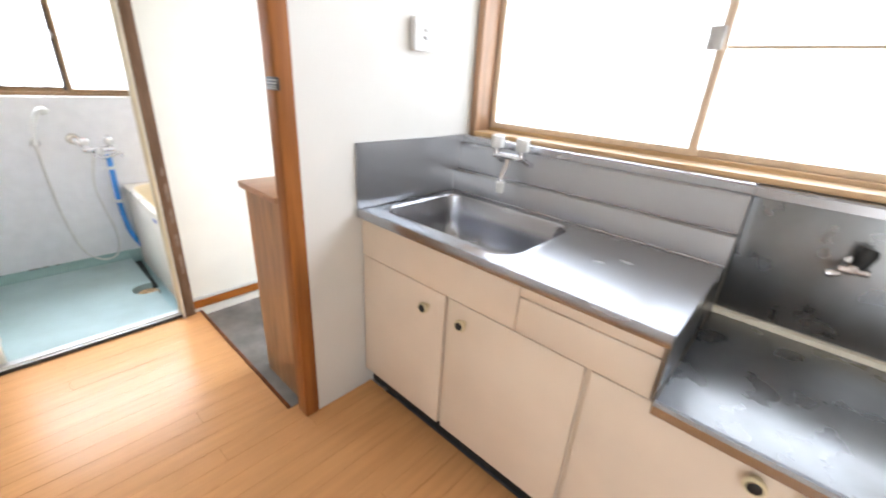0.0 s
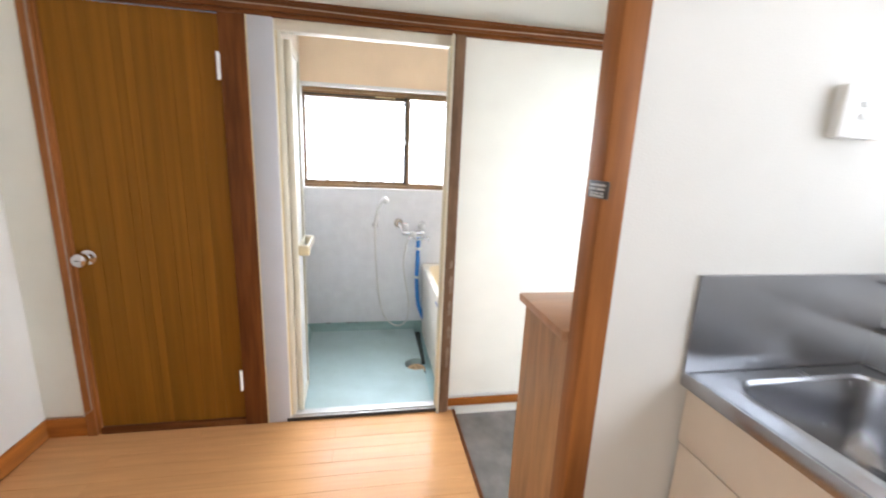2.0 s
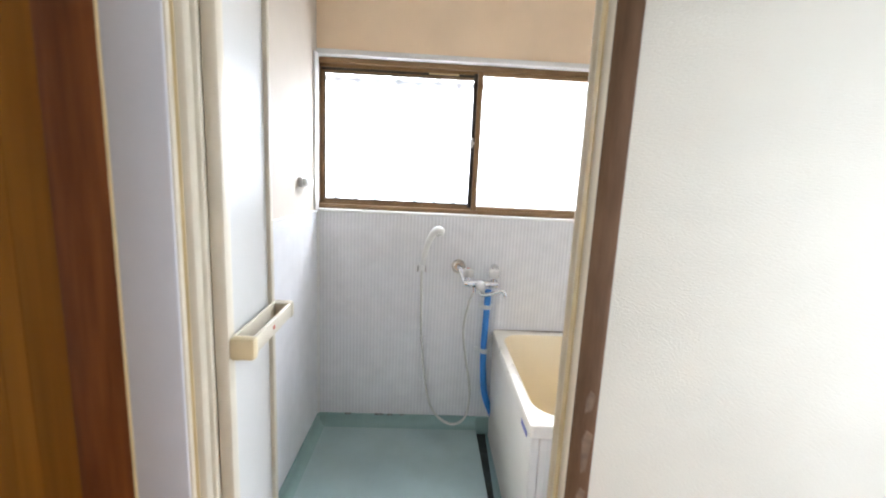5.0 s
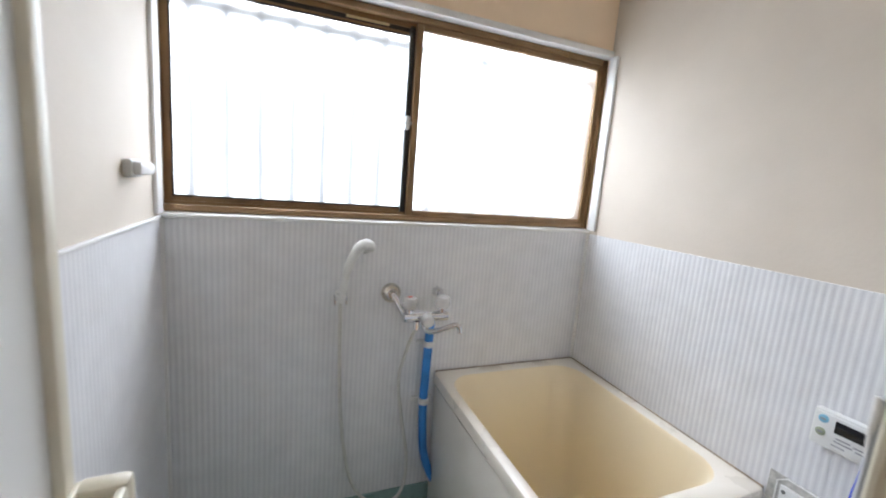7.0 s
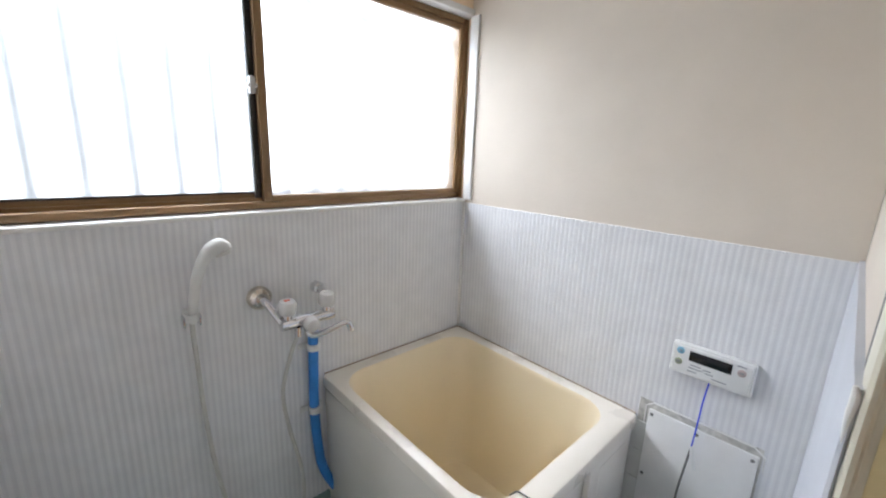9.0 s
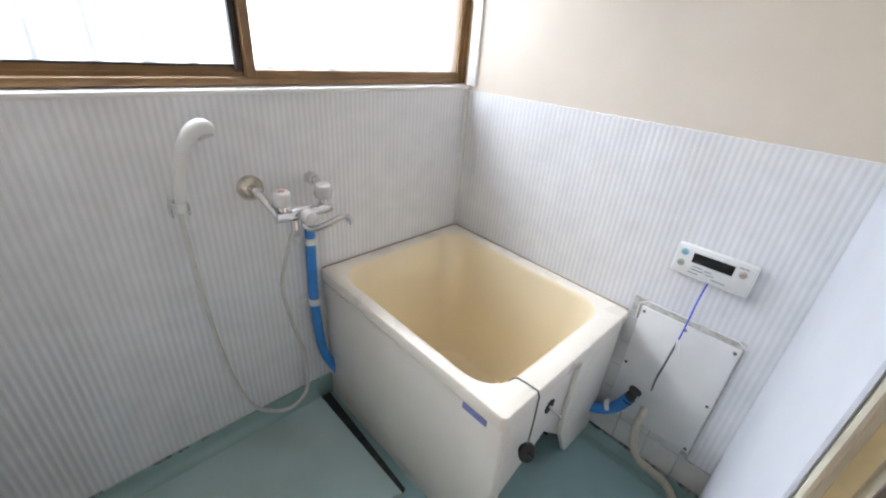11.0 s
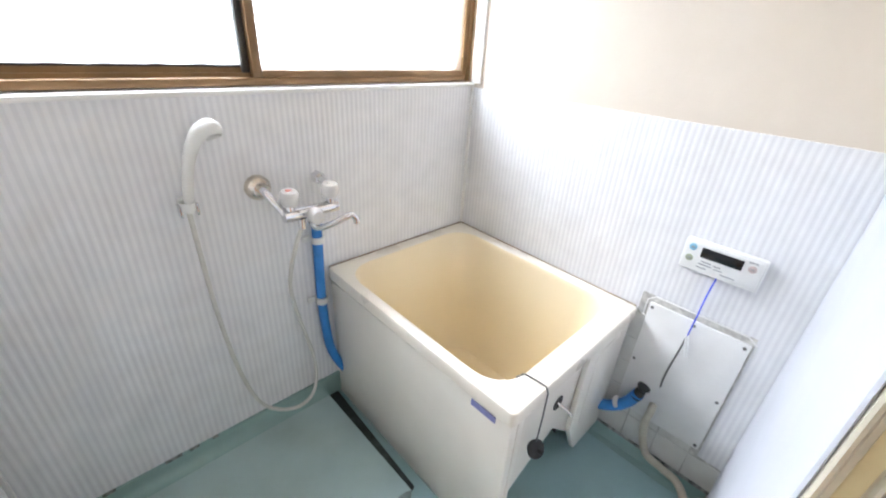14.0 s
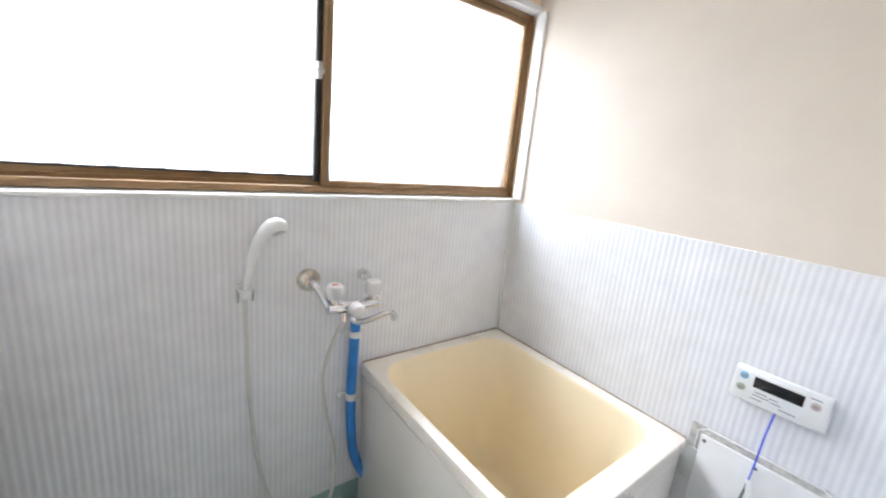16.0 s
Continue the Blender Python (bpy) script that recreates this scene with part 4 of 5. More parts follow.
def leaf(p, q, z0, z1):
    """One leaf of the folding door between two plan points."""
    p, q = Vector((*p, 0)), Vector((*q, 0))
    d = (q - p).normalized()
    turn = Matrix.Translation(p) @ Matrix.Rotation(math.atan2(d.y, d.x), 4, "Z")
    w = (q - p).length

    def put(bm):
        bmesh.ops.transform(bm, matrix=turn, verts=bm.verts)
        return bm
    fr = part("leaf", put(join(box(0, 0.030, -0.014, 0.014, z0, z1, 0.005), box(w - 0.022, w, -0.013, 0.013, z0, z1, 0.004), box(0.024, w - 0.022, -0.010, 0.010, z0, z0 + 0.04, 0.003), box(0.024, w - 0.022, -0.010, 0.010, z1 - 0.035, z1, 0.003))), CREAM_FRAME, fd, "cream aluminium leaf frame")
    part("sheet", put(box(0.020, w - 0.018, -0.003, 0.003, z0 + 0.03, z1 - 0.03)), DOOR_SHEET, fr, "pale frosted plastic sheet")
    return fr, put, w


lf, put, w = leaf((-2.506, 0.032), (-2.775, 0.021), 0.0, 1.700)
hb = part("handle", put(join(box(0.012, w + 0.004, -0.058, -0.048, 0.804, 0.840, 0.004), box(0.006, w, -0.018, -0.012, 0.800, 0.844, 0.002), box(w - 0.018, w + 0.008, -0.060, -0.012, 0.800, 0.844, 0.008))), CREAM_FRAME, lf, "long cream bar handle")
part("end_cap", put(join(box(0.000, 0.026, -0.062, -0.012, 0.798, 0.845, 0.008))), CREAM_PLASTIC, lf, "yellowed plastic handle end")
part("red_mark", put(box(0.12, 0.13, -0.0588, -0.0575, 0.820, 0.828)), RED, lf)
lf2, put, w = leaf((-2.496, 0.003), (-2.772, -0.008), 0.0, 1.700)
part("handle", put(box(0.004, w - 0.01, 0.013, 0.024, 0.806, 0.842, 0.005)), CREAM_PLASTIC, lf2, "yellowed bar handle on the folded leaf")

for ob in (ctl, svc, wire, bp, hs):
    ob.location.x += 0.010

# ---- kitchen shell ----
structure("wall_kitchen_left", join(box(XD, 0.2, -1.115, -1.015, -0.1, ZC), box(0.2, 1.2, -1.115, -1.015, 2.0, ZC), box(1.2, 1.3, -1.115, -1.015, -0.1, ZC)), PLASTER, "white plastered kitchen wall")
structure("wall_kitchen_end", box(1.3, 1.4, -1.115, 1.83, -0.1, ZC), PLASTER, "white plastered end wall")
FX0, FX1 = -1.408, 0.42  # kitchen window
structure("wall_kitchen_window", join(box(-1.470, 1.3, 1.665, 1.83, -0.3, 1.03), box(-1.470, 1.3, 1.665, 1.83, 2.02, ZC), box(FX1 + 0.022, 1.3, 1.665, 1.83, 1.03, 2.02), box(-1.470, FX0 + 0.022, 1.665, 1.83, 1.03, 2.02)), PLASTER, "white plastered wall round the kitchen window")
structure("wall_stub", box(-1.470, -1.386, 0.865, 1.665, -0.12, ZC), PLASTER, "white stub wall between sink and entrance")
EX0, EX1, EZ = -2.437, -1.66, 1.72  # entrance opening
structure("wall_entrance", join(box(XD, EX0, 1.63, 1.79, -0.3, ZC), box(EX1, -1.470, 1.63, 1.79, -0.3, ZC), box(EX0, EX1, 1.63, 1.79, EZ, ZC)), WALLPAPER, "cream wall over the entrance door")
post = thing("trim_post", (-1.45, 0.76, 0.0), "orange-brown timber post at the end of the stub wall", "post", kind="structure")
part("timber", box(-1.466, -1.403, 0.742, 0.797, 0.0, ZC, 0.003), ORANGE, post)
sg = thing("sign_plate", (-1.45, 0.74, 1.22), "small dark nameplate screwed to the timber post", "sign")
part("plate", box(-1.493, -1.423, 0.737, 0.742, 1.222, 1.256, 0.002), SIGN, sg)
for z, x0, x1 in ((1.248, -1.486, -1.430), (1.240, -1.487, -1.465), (1.240, -1.460, -1.432), (1.232, -1.482, -1.470), (1.232, -1.466, -1.452), (1.232, -1.447, -1.434), (1.2265, -1.484, -1.432)):
    part("lettering", box(x0, x1, 0.7364, 0.7372, z - 0.0021, z + 0.0021), SIGN_TEXT, sg)

# timbers of the door wall
lin = structure("trim_lintel", join(box(XK - 0.010, XK + 0.026, -0.858, 1.60, 1.774, 1.817, 0.003), box(XK - 0.010, XK + 0.014, -0.815, 1.60, 1.758, 1.7735, 0.002), box(XK + 0.026, XK + 0.032, -0.858, 1.60, 1.806, 1.817, 0.002)), BROWN_H, "long dark brown timber lintel over both doors", "trim")
structure("trim_casing", join(box(XK - 0.010, XK + 0.018, -0.852, -0.816, 0.0, 1.774, 0.003), box(XK - 0.010, XK + 0.006, -0.816, -0.803, 0.0, 1.758, 0.002)), ORANGE, "orange-brown timber casing of the toilet door", "trim")
structure("trim_post_door", box(XD, XK + 0.014, -0.204, -0.108, 0.0, 1.758, 0.003), BROWN, "dark brown timber post beside the toilet door", "trim")
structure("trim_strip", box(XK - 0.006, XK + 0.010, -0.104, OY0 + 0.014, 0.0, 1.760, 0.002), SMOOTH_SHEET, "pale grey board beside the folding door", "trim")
structure("trim_strip_edge", box(XK - 0.002, XK + 0.012, -0.1078, -0.1042, 0.0, 1.758), CREAM_SEAL, "thin yellowed edge strip", "trim")
structure("trim_post_bath", join(box(XK - 0.011, XK + 0.0152, OY1 - 0.006, OY1 + 0.012, -0.05, 1.758), box(XK + 0.0155, XK + 0.023, 0.707, OY1 + 0.012, 0.001, 1.758, 0.003)), WORN, "worn dark brown timber post beside the bathroom door", "trim")
for z0, z1, dy in ((0.52, 0.60, 0.0), (0.63, 0.72, 0.003), (0.755, 0.80, -0.001), (0.40, 0.47, 0.002), (0.25, 0.36, 0.0)):
    structure("trim_peeled", prism([(OY1 - 0.012 + dy, z0), (OY1 + 0.000, z0 + 0.006), (OY1 + 0.004 + dy, z1 - 0.01), (OY1 - 0.006, z1), (OY1 - 0.013, z1 - 0.02)], "x", XK + 0.0228, XK + 0.0236), WORN_PATCH, "peeled paint on the timber post", "trim")
structure("trim_post_corner", box(XK - 0.01, XK + 0.016, 1.565, 1.602, -0.05, 1.758, 0.003), BROWN, "dark brown corner post", "trim")
structure("baseboard_entry", box(XK - 0.004, XK + 0.010, OY1 + 0.012, 1.565, 0.022, 0.066, 0.003), ORANGE_H, "orange-brown skirting board", "baseboard")
structure("trim_base_grey", box(XK - 0.004, XK + 0.006, OY1 + 0.012, 1.565, 0.0665, 0.082, 0.002), GREY_PLASTIC, "grey strip under the wallpaper", "trim")
structure("baseboard_corner", join(box(XK - 0.004, XK + 0.012, -1.015, -0.852, 0.0, 0.085, 0.003), box(XK + 0.012, 0.2, -1.015, -1.003, 0.0, 0.085, 0.003)), ORANGE_H, "orange-brown skirting board", "baseboard")
structure("trim_threshold", box(XK - 0.012, XK + 0.012, -0.803, -0.206, 0.0, 0.030, 0.003), BROWN_H, "dark brown timber threshold", "trim")

# toilet door of veneered boards
td = thing("door_1", (XK, -0.5, 0.032), "closed dark teak-veneer toilet door with a chrome knob", "door", kind="structure")
random.seed(3)
edges, y = [-0.801], -0.801
while y < -0.27:
    y += random.choice((0.034, 0.046, 0.058, 0.072))
    edges.append(min(y, -0.208))
edges[-1] = -0.208
part("core", box(XK - 0.034, XK - 0.010, -0.801, -0.208, 0.032, 1.756), BROWN, td)
for a, b in zip(edges, edges[1:]):
    part("board", box(XK - 0.010, XK - 0.004, a + 0.0004, b - 0.0004, 0.032, 1.756), TEAK, td)
kb = part("door_knob", lathe([(0.030, 0), (0.030, 0.004), (0.012, 0.010), (0.011, 0.030), (0.024, 0.036), (0.029, 0.048), (0.026, 0.062), (0.012, 0.068)], (XK - 0.004, -0.757, 0.806), (1, 0, 0)), CHROME, td, "round chrome door knob")
part("keyhole", box(XK + 0.063, XK + 0.0655, -0.765, -0.749, 0.804, 0.808), GREY_WIRE, kb)
for z in (1.567, 0.229):
    part("hinge", join(box(XK - 0.005, XK + 0.016, -0.218, -0.204, z - 0.045, z + 0.045, 0.003), lathe([(0.006, 0), (0.006, 0.1)], (XK + 0.014, -0.212, z - 0.05), n=12)), WHITE_PLASTIC, td, "white-painted hinge")
cb = thing("cable", (XK + 0.03, 0.0, 1.8), "thin grey cable stapled along the timber casing and lintel", "cable")
part("wire", tube([(XK + 0.014, -1.0, 0.10), (XK + 0.018, -0.86, 0.10), (XK + 0.021, -0.818, 0.13), (XK + 0.021, -0.818, 0.9), (XK + 0.021, -0.818, 1.70), (XK + 0.024, -0.814, 1.764)], 0.0028, 6), CABLE, cb)
part("wire", tube([(XK + 0.024, -0.814, 1.764), (XK + 0.0295, -0.5, 1.789), (XK + 0.0295, 0.0, 1.792), (XK + 0.0295, 0.6, 1.784), (XK + 0.0295, 1.2, 1.789), (XK + 0.0295, 1.58, 1.786)], 0.0028, 6, 4), CABLE, cb)

# ---- entrance ----
structure("floor_entrance", box(XD, -1.47, 0.75, 1.79, -0.3, -0.035), CONCRETE, "stained grey concrete entrance floor", "floor")
structure("trim_floor_edge", join(box(XK, -1.478, 0.779, 0.793, -0.012, 0.003, 0.002), box(XK, -1.478, 0.7785, 0.789, -0.035, -0.0125)), BROWN_H, "dark edge strip of the kitchen floor", "trim")
ed = thing("door_2", (-2.03, 1.70, -0.035), "aluminium entrance door with tall frosted panes in a timber frame", "door", kind="structure")
part("timber_frame", join(box(EX0, EX0 + 0.028, 1.585, 1.70, -0.035, EZ, 0.003), box(EX1 - 0.028, EX1, 1.585, 1.70, -0.035, EZ, 0.003), box(EX0 + 0.028, EX1 - 0.028, 1.585, 1.70, EZ - 0.028, EZ, 0.003)), ORANGE, ed, "orange timber door frame")
part("metal_frame", join(box(EX0 + 0.028, EX0 + 0.060, 1.685, 1.745, -0.035, EZ - 0.028, 0.003), box(EX1 - 0.060, EX1 - 0.028, 1.685, 1.745, -0.035, EZ - 0.028, 0.003), box(EX0 + 0.060, EX1 - 0.060, 1.685, 1.745, EZ - 0.06, EZ - 0.028, 0.003)), ALU, ed, "grey aluminium door frame")
lf2 = part("leaf", join(box(EX0 + 0.063, EX0 + 0.105, 1.705, 1.737, -0.03, EZ - 0.064, 0.003), box(EX1 - 0.105, EX1 - 0.063, 1.705, 1.737, -0.03, EZ - 0.064, 0.003), box(EX0 + 0.105, EX1 - 0.105, 1.705, 1.737, -0.03, 0.08, 0.003), box(EX0 + 0.105, EX1 - 0.105, 1.705, 1.737, 0.80, 0.84, 0.003), box(EX0 + 0.105, EX1 - 0.105, 1.705, 1.737, EZ - 0.11, EZ - 0.064, 0.003), box(EX0 + 0.20, EX0 + 0.212, 1.709, 1.733, 0.08, EZ - 0.11, 0.002)), ALU, ed, "aluminium door leaf")
for z0, z1 in ((0.08, 0.80), (0.84, EZ - 0.11)):
    for x0, x1 in ((EX0 + 0.105, EX0 + 0.20), (EX0 + 0.212, EX1 - 0.105)):
        pn = part("pane", box(x0, x1, 1.719, 1.723, z0, z1), GLASS, lf2, "frosted glass pane")
        pn.visible_shadow = False
part("hinge", join(box(EX0 + 0.045, EX0 + 0.095, 1.676, 1.700, 1.40, 1.50, 0.003), lathe([(0.010, 0), (0.010, 0.12)], (EX0 + 0.07, 1.675, 1.39), n=12)), ALU, ed, "heavy grey hinge")
part("closer", box(EX0 + 0.06, EX0 + 0.20, 1.655, 1.70, EZ - 0.058, EZ - 0.03, 0.004), ALU, ed, "door closer arm")

shoe = thing("shoe_cabinet", (-1.65, 1.15, -0.015), "oak-veneer shoe cabinet with an overhanging top beside the post", "cabinet")
part("body", box(-1.785, -1.506, 0.762, 1.55, -0.015, 0.858), OAK, shoe)
part("top", box(-1.803, -1.503, 0.742, 1.56, 0.8585, 0.884, 0.004), OAK_TOP, shoe, "smooth reddish-brown top")
for y0, y1 in ((0.766, 1.154), (1.158, 1.546)):
    part("door", box(-1.801, -1.7855, y0, y1, 0.02, 0.853, 0.002), OAK, shoe)
solid("plastic_cup", lathe([(0.012, 0), (0.015, 0.003), (0.017, 0.060), (0.0155, 0.060), (0.0145, 0.005)], (-1.522, 0.79, 0.8842), n=20), WHITE_PLASTIC, "small off-white plastic cup on the shoe cabinet", "cup")

# ---- kitchen window ----
w2 = thing("window_2", (-0.5, 1.68, 1.03), "timber-framed sliding kitchen window with frosted panes above the sink", "window", kind="structure")
part("window_frame", join(box(FX0 + 0.002, FX0 + 0.034, 1.605, 1.75, 1.032, 2.018, 0.003), box(FX1 - 0.045, FX1 - 0.002, 1.605, 1.75, 1.032, 2.018, 0.003), box(FX0 + 0.034, FX1 - 0.045, 1.605, 1.75, 1.98, 2.018, 0.003)), GLARE_TIMBER, w2, "timber frame with window glare in its pale colour")
part("window_sill", join(box(FX0 + 0.034, FX1 - 0.045, 1.595, 1.70, 1.032, 1.050, 0.003), box(FX0 + 0.034, FX1 - 0.045, 1.70, 1.755, 1.032, 1.064, 0.003)), TIMBER_SILL, w2, "light timber sill")
sash(w2, "x", FX0 + 0.035, -0.545, 1.0645, 1.978, 1.705, 1.722, 0.024, 0.022, PALE_TIMBER)
sash(w2, "x", -0.575, FX1 - 0.046, 1.0645, 1.978, 1.726, 1.744, 0.024, 0.022, PALE_TIMBER, mid=1.383)
part("latch", join(box(-0.60, -0.555, 1.688, 1.706, 1.372, 1.437, 0.004)), ALU, w2, "small grey latch")
part("muntin_stile", box(-0.572, -0.548, 1.698, 1.7045, 1.066, 1.976, 0.002), PALE_TIMBER, w2, "meeting stile with window glare in its pale colour")

# ---- kitchen unit ----
KF = 1.022  # face of the doors
unit = thing("sink_cabinet", (-0.6, 1.3, 0.0), "cream-faced kitchen base cabinet with brass-rimmed knobs", "cabinet")
part("body", join(box(-1.404, 0.30, KF + 0.018, 1.595, 0.085, 0.600), box(-0.351, 0.30, KF + 0.018, 1.595, 0.600, 0.618), box(-1.404, -1.39, KF + 0.018, 1.595, 0.600, 0.772), box(-0.376, -0.362, KF + 0.018, 1.595, 0.600, 0.772), box(-1.39, -0.376, KF + 0.018, KF + 0.03, 0.600, 0.772)), ENAMEL, unit)
part("fascia", join(box(-1.404, -0.720, KF, KF + 0.0175, 0.622, 0.770, 0.002), box(-0.716, -0.362, KF, KF + 0.0175, 0.732, 0.770, 0.002)), ENAMEL, unit)
part("drawer", box(-0.716, -0.362, KF, KF + 0.0175, 0.622, 0.728, 0.002), ENAMEL, unit, "flush cream drawer front")
part("kickboard", box(-1.404, 0.30, KF + 0.045, KF + 0.06, 0.0, 0.085), BLACK, unit, "black recessed kickboard")


def knob(x, z, parent):
    k1 = part("knob", lathe([(0.010, 0), (0.010, 0.010), (0.019, 0.016), (0.020, 0.024), (0.017, 0.028), (0.013, 0.027)], (x, KF, z), (0, -1, 0), 20), CREAM_PLASTIC, parent, "cream knob with a dark centre")
    part("knob_centre", lathe([(0.0135, 0), (0.0135, 0.001), (0.008, 0.003)], (x, KF - 0.0268, z), (0, -1, 0), 16), BLACK, k1)


for x0, x1, kx, kz in ((-1.398, -0.978, -1.052, 0.552), (-0.962, -0.512, -0.893, 0.560), (-0.496, -0.096, -0.150, 0.568), (-0.080, 0.296, -0.022, 0.575)):
    dd = part("door", box(x0, x1, KF, KF + 0.0175, 0.092, 0.6185, 0.002), ENAMEL, unit, "flush cream cabinet door")
    knob(kx, kz, dd)

# stainless worktop with a pressed bowl and stepped splashback
top = thing("kitchen_sink", (-0.88, 1.3, 0.77), "stainless steel sink top with one large bowl and a stepped splashback", "sink")
X0, X1, Y0, Y1 = -1.404, -0.352, 1.000, 1.515
BX0, BX1, BY0, BY1 = -1.345, -0.795, 1.075, 1.452
outer = rounded(X0, X1, Y0 + 0.014, Y1, 0.002, 0.796)
bowl = [rounded(BX0 - 0.020, BX1 + 0.020, BY0 - 0.018, BY1 + 0.018, 0.074, 0.796), rounded(BX0 - 0.014, BX1 + 0.014, BY0 - 0.012, BY1 + 0.012, 0.07, 0.797), rounded(BX0 - 0.007, BX1 + 0.007, BY0 - 0.006, BY1 + 0.006, 0.066, 0.800), rounded(BX0, BX1, BY0, BY1, 0.062, 0.794), rounded(BX0 + 0.012, BX1 - 0.012, BY0 + 0.012, BY1 - 0.012, 0.06, 0.70), rounded(BX0 + 0.02, BX1 - 0.02, BY0 + 0.02, BY1 - 0.02, 0.06, 0.640), rounded(BX0 + 0.036, BX1 - 0.036, BY0 + 0.036, BY1 - 0.036, 0.06, 0.618), rounded(BX0 + 0.07, BX1 - 0.07, BY0 + 0.07, BY1 - 0.07, 0.05, 0.612)]
part("bowl_deck", loft([outer] + bowl, cap1=True), STEEL, top, "brushed steel deck and bowl")
part("front_edge", prism([(Y0 + 0.001, 0.768), (Y0, 0.792), (Y0 + 0.004, 0.800), (Y0 + 0.012, 0.8005), (Y0 + 0.020, 0.796), (Y0 + 0.020, 0.768)], "x", X0, X1), STEEL, top, "rolled steel front edge")
STEPS = [("lower_face", 1.512, 1.524, 0.790, 0.886), ("upper_face", 1.540, 1.552, 0.890, 1.000)]
for nm, ya, yb, za, zb in STEPS:
    part(nm, prism([(ya, za), (ya + 0.002, zb - 0.006), (ya + 0.004, zb - 0.002), (ya + 0.008, zb), (1.598, zb), (1.598, za)], "x", X0, X1), STEEL_WORN, top, "step of the steel splashback")
for yb, z in ((1.506, 0.797), (1.534, 0.888)):
    part("bead", tube([(X0 + 0.008, yb + 0.006, z), (X1 - 0.004, yb + 0.006, z)], 0.0045, 10), STEEL, top, "rolled bead along the step")
part("top_rail", prism([(1.556, 1.0005), (1.555, 1.022), (1.559, 1.029), (1.566, 1.031), (1.598, 1.031), (1.598, 1.0005)], "x", X0, X1), STEEL, top, "folded steel top rail")
part("side_splash", join(box(X0 - 0.003, X0 + 0.004, 1.003, 1.556, 0.798, 1.024), box(X0 - 0.003, X0 + 0.007, 1.003, 1.556, 1.0245, 1.029)), STEEL_WORN, top, "steel side splash panel")
part("end_skirt", box(X1 - 0.004, X1, Y0 + 0.004, 1.56, 0.634, 0.7955), STEEL_OLD, top)
part("strainer", lathe([(0.055, 0), (0.055, 0.004), (0.045, 0.006), (0.01, 0.002)], (-1.22, 1.26, 0.6122)), CHROME, top)

hob = thing("stove_counter", (-0.03, 1.3, 0.62), "low scratched steel counter for a gas stove", "counter")
part("deck", box(-0.351, 0.30, Y0 + 0.006, 1.578, 0.619, 0.633, 0.003), STEEL_OLD, hob, "scratched greyish steel deck")
part("front_edge", prism([(Y0, 0.606), (Y0, 0.628), (Y0 + 0.006, 0.6345), (Y0 + 0.018, 0.6335), (Y0 + 0.018, 0.606)], "x", -0.351, 0.30), STEEL, hob)
part("back_lip", prism([(1.562, 0.6332), (1.568, 0.646), (1.579, 0.650), (1.579, 0.6332)], "x", -0.351, 0.30), CREAM_FRAME, hob)
plate = thing("splash_plate", (-0.03, 1.59, 0.65), "stained stainless wall plate behind the stove place", "splashback")
part("sheet", box(-0.350, 0.30, 1.580, 1.5985, 0.652, 1.000, 0.002), STEEL_OLD, plate)
part("top_rail", prism([(1.566, 1.0005), (1.566, 1.024), (1.572, 1.030), (1.598, 1.030), (1.598, 1.0005)], "x", -0.3515, 0.30), STEEL, plate, "folded steel top rail")

tap = thing("kitchen_tap", (-1.11, 1.56, 0.93), "chrome wall-mounted kitchen tap with two white knobs", "tap")
ZT = 0.985
part("body", join(tube([(-1.185, 1.500, ZT), (-1.055, 1.500, ZT)], 0.0125, 14), tube([(-1.175, 1.500, ZT), (-1.170, 1.53, ZT - 0.02), (-1.165, 1.562, ZT - 0.025)], 0.011, 12, 4), tube([(-1.060, 1.500, ZT), (-1.045, 1.53, ZT - 0.02), (-1.035, 1.562, ZT - 0.025)], 0.011, 12, 4), lathe([(0.012, 0), (0.012, 0.035)], (-1.175, 1.500, ZT)), lathe([(0.012, 0), (0.012, 0.035)], (-1.062, 1.500, ZT))), CHROME, tap)
for x in (-1.168, -1.036):
    part("wall_flange", lathe([(0.022, 0), (0.022, 0.006), (0.014, 0.012)], (x, 1.564, ZT - 0.025), (0, -1, 0)), CHROME, tap)
for x in (-1.175, -1.062):
    part("knob", lathe([(0.014, 0), (0.024, 0.004), (0.027, 0.012), (0.025, 0.046), (0.020, 0.050), (0.004, 0.051)], (x, 1.500, ZT + 0.026), (0, 0, 1), 12), WHITE_PLASTIC, tap, "white plastic tap knob")
part("spout", tube([(-1.118, 1.500, ZT - 0.008), (-1.116, 1.488, ZT - 0.035), (-1.112, 1.470, ZT - 0.055), (-1.108, 1.452, ZT - 0.070), (-1.106, 1.446, ZT - 0.095)], 0.0105, 12, 5), CHROME, tap)
part("nozzle", lathe([(0.012, 0), (0.016, 0.006), (0.018, 0.04), (0.013, 0.044)], (-1.106, 1.446, ZT - 0.128)), WHITE_PLASTIC, tap, "white plastic nozzle")
gv = thing("gas_valve", (-0.07, 1.57, 0.86), "chrome gas valve with a black rubber cap on the wall plate", "valve")
part("stem", join(lathe([(0.020, 0), (0.020, 0.006), (0.010, 0.010), (0.010, 0.06)], (-0.075, 1.580, 0.865), (0, -1, 0)), tube([(-0.10, 1.535, 0.855), (-0.045, 1.530, 0.860)], [0.012, 0.014, 0.010], 12), lathe([(0.009, 0), (0.012, 0.02), (0.008, 0.03)], (-0.095, 1.53, 0.845), (-0.8, -0.4, -0.1))), CHROME, gv)
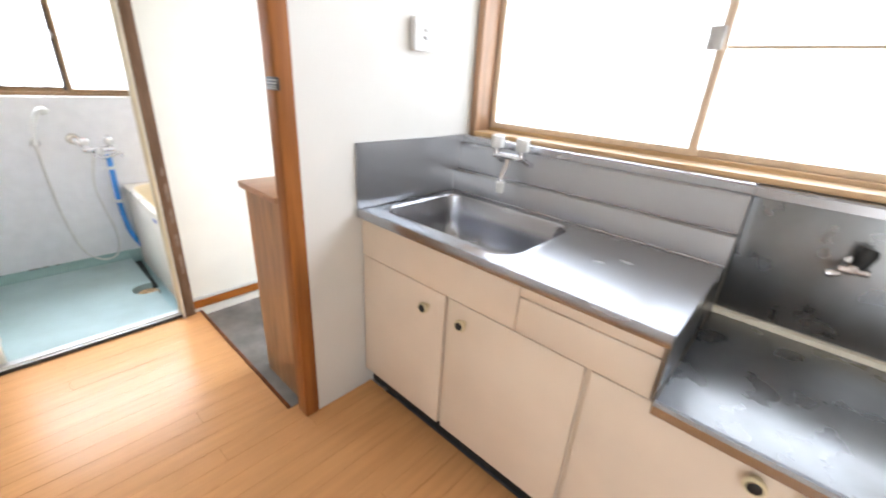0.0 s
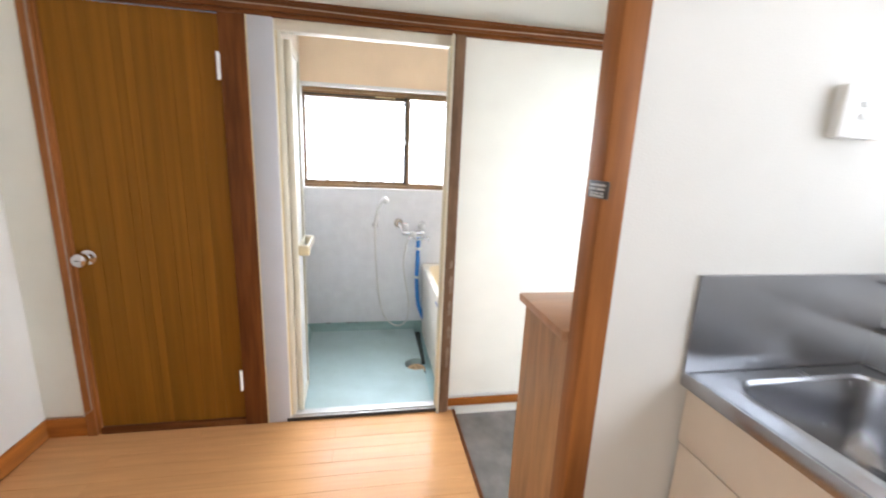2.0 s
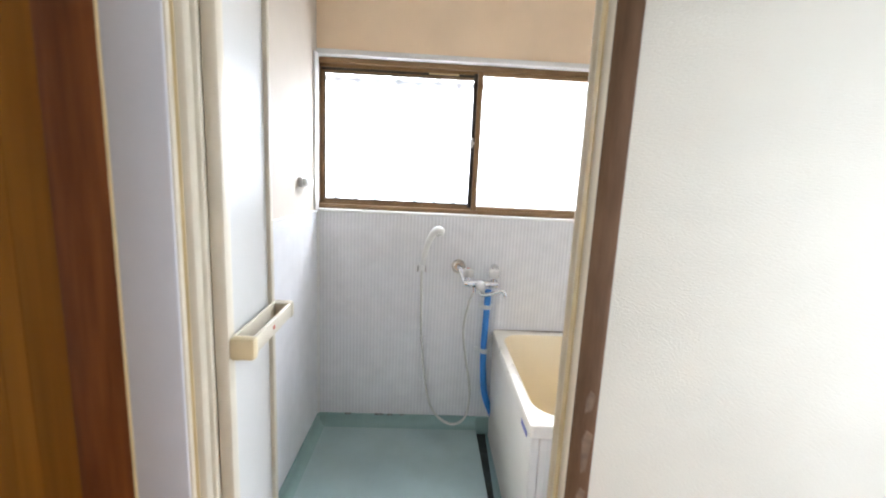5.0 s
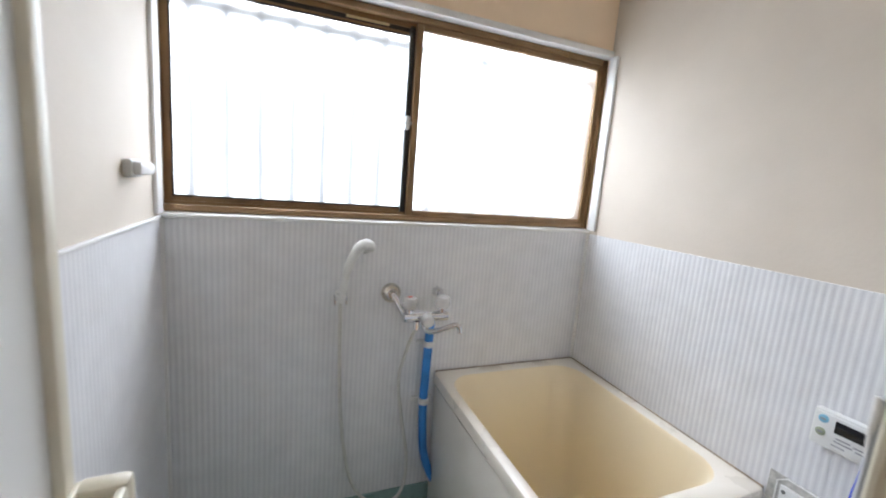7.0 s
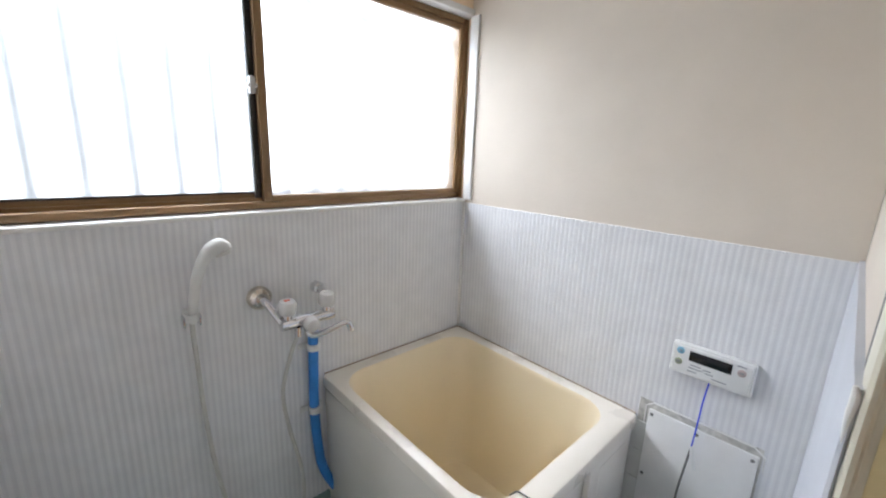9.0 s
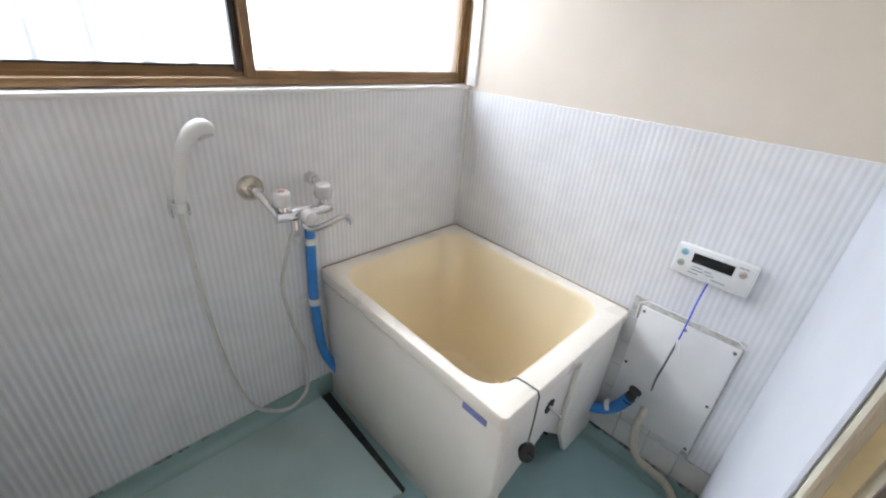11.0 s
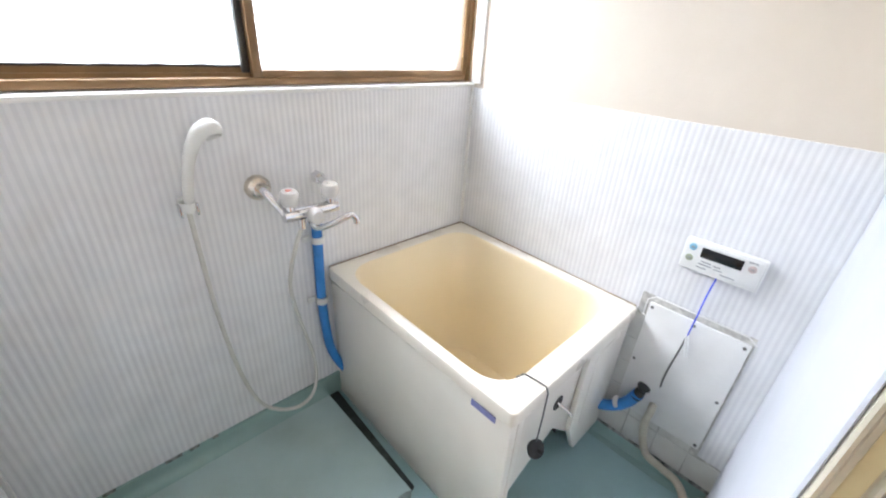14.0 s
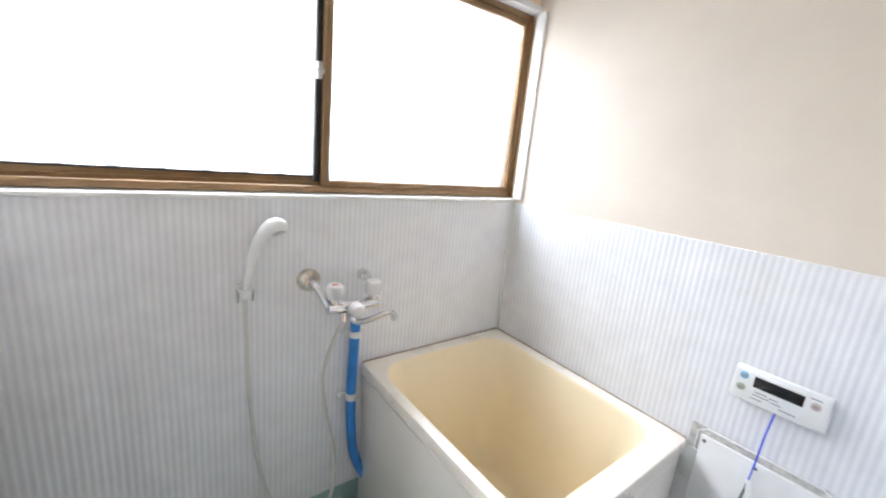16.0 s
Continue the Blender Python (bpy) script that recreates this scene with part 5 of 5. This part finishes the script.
part("rubber_cap", tube([(-0.068, 1.535, 0.872), (-0.064, 1.535, 0.905), (-0.062, 1.538, 0.918)], [0.016, 0.022, 0.017], 14), BLACK, gv, "black rubber cap")
sw = thing("wall_switch", (-1.408, 1.28, 1.35), "white wall-mounted switch box with two rocker keys", "switch")
part("box", box(-1.408, -1.384, 1.224, 1.345, 1.352, 1.458, 0.004), WHITE_PLASTIC, sw)
for z in (1.395, 1.420):
    part("key", box(-1.384, -1.3815, 1.268, 1.30, z - 0.006, z + 0.006, 0.001), GREY_PLASTIC, sw)

for ob in (unit, top, hob, plate, tap, gv, sw, w2, post, sg):
    # the kitchen block stands a little further back
    ob.location += Vector((0.022, 0.068, 0.003 if ob in (top, tap, sw) else 0.0))
shoe.location += Vector((-0.018, 0.095, -0.037))
bpy.data.objects["plastic_cup"].location += Vector((0.02, 0.095, -0.037))
ed.location.y += 0.03
sg.location += Vector((0.046, 0.0, -0.030))
sw.location += Vector((0.0, 0.02, -0.022))
gv.location += Vector((-0.032, 0.0, 0.014))

# ---- pieces: wall tiles and floor planks ----
tile_wall = thing("wall_tiling", (-2.72, YR, -0.08), "white glazed tiles under the ribbed sheet", "wall", kind="structure")
TW = 0.098
for i in range(4):
    for j in range(-1, 5):
        x0, z0 = XD - (i + 1) * 0.1, -0.074 + j * 0.1
        if j < 0 or x0 < CUT0 - 0.02 and j > 5:
            continue
        if j >= 2 and x0 > -2.84:
            continue
        if j == 1 and x0 > -2.61:
            continue
        part("tile", box(x0 + 0.001, x0 + TW, YR - 0.0075, YR - 0.0036, z0 + 0.001, z0 + TW, 0.0012, 1), TILE, tile_wall)

floor_k = structure("floor", join(box(XK, 1.3, -1.015, 0.778, -0.1, -0.006), box(-1.478, 1.3, 0.778, 1.125, -0.1, -0.006)), GROOVE, "glossy orange-brown timber plank floor", "floor")
mesh_cache = {}
PW, PL = 0.0757, 1.818
random.seed(5)
i = 0
x = XK + 0.002
while x < 1.29:
    y_end = 0.778 if x < -1.478 else 1.125
    y = -1.0 - random.choice((0.0, 0.30, 0.61, 0.91, 1.2, 1.5))
    wdt = min(PW, 1.3 - x)
    while y < y_end:
        a, b = max(y, -1.003), min(y + PL, y_end)
        if b - a > 0.02:
            key = (round(b - a, 3), round(wdt, 3))
            if key not in mesh_cache:
                mesh_cache[key] = mesh_of(box(0.0004, wdt - 0.0004, 0.0002, b - a - 0.0002, -0.0058, 0.0, 0.0007, 1), "plank", PLANK, (0, 0, 0))
            pk = new("plank", mesh_cache[key])
            pk.parent = floor_k
            pk.location = Vector((x, a, 0)) - floor_k.location
        y += PL
    x += PW
    i += 1
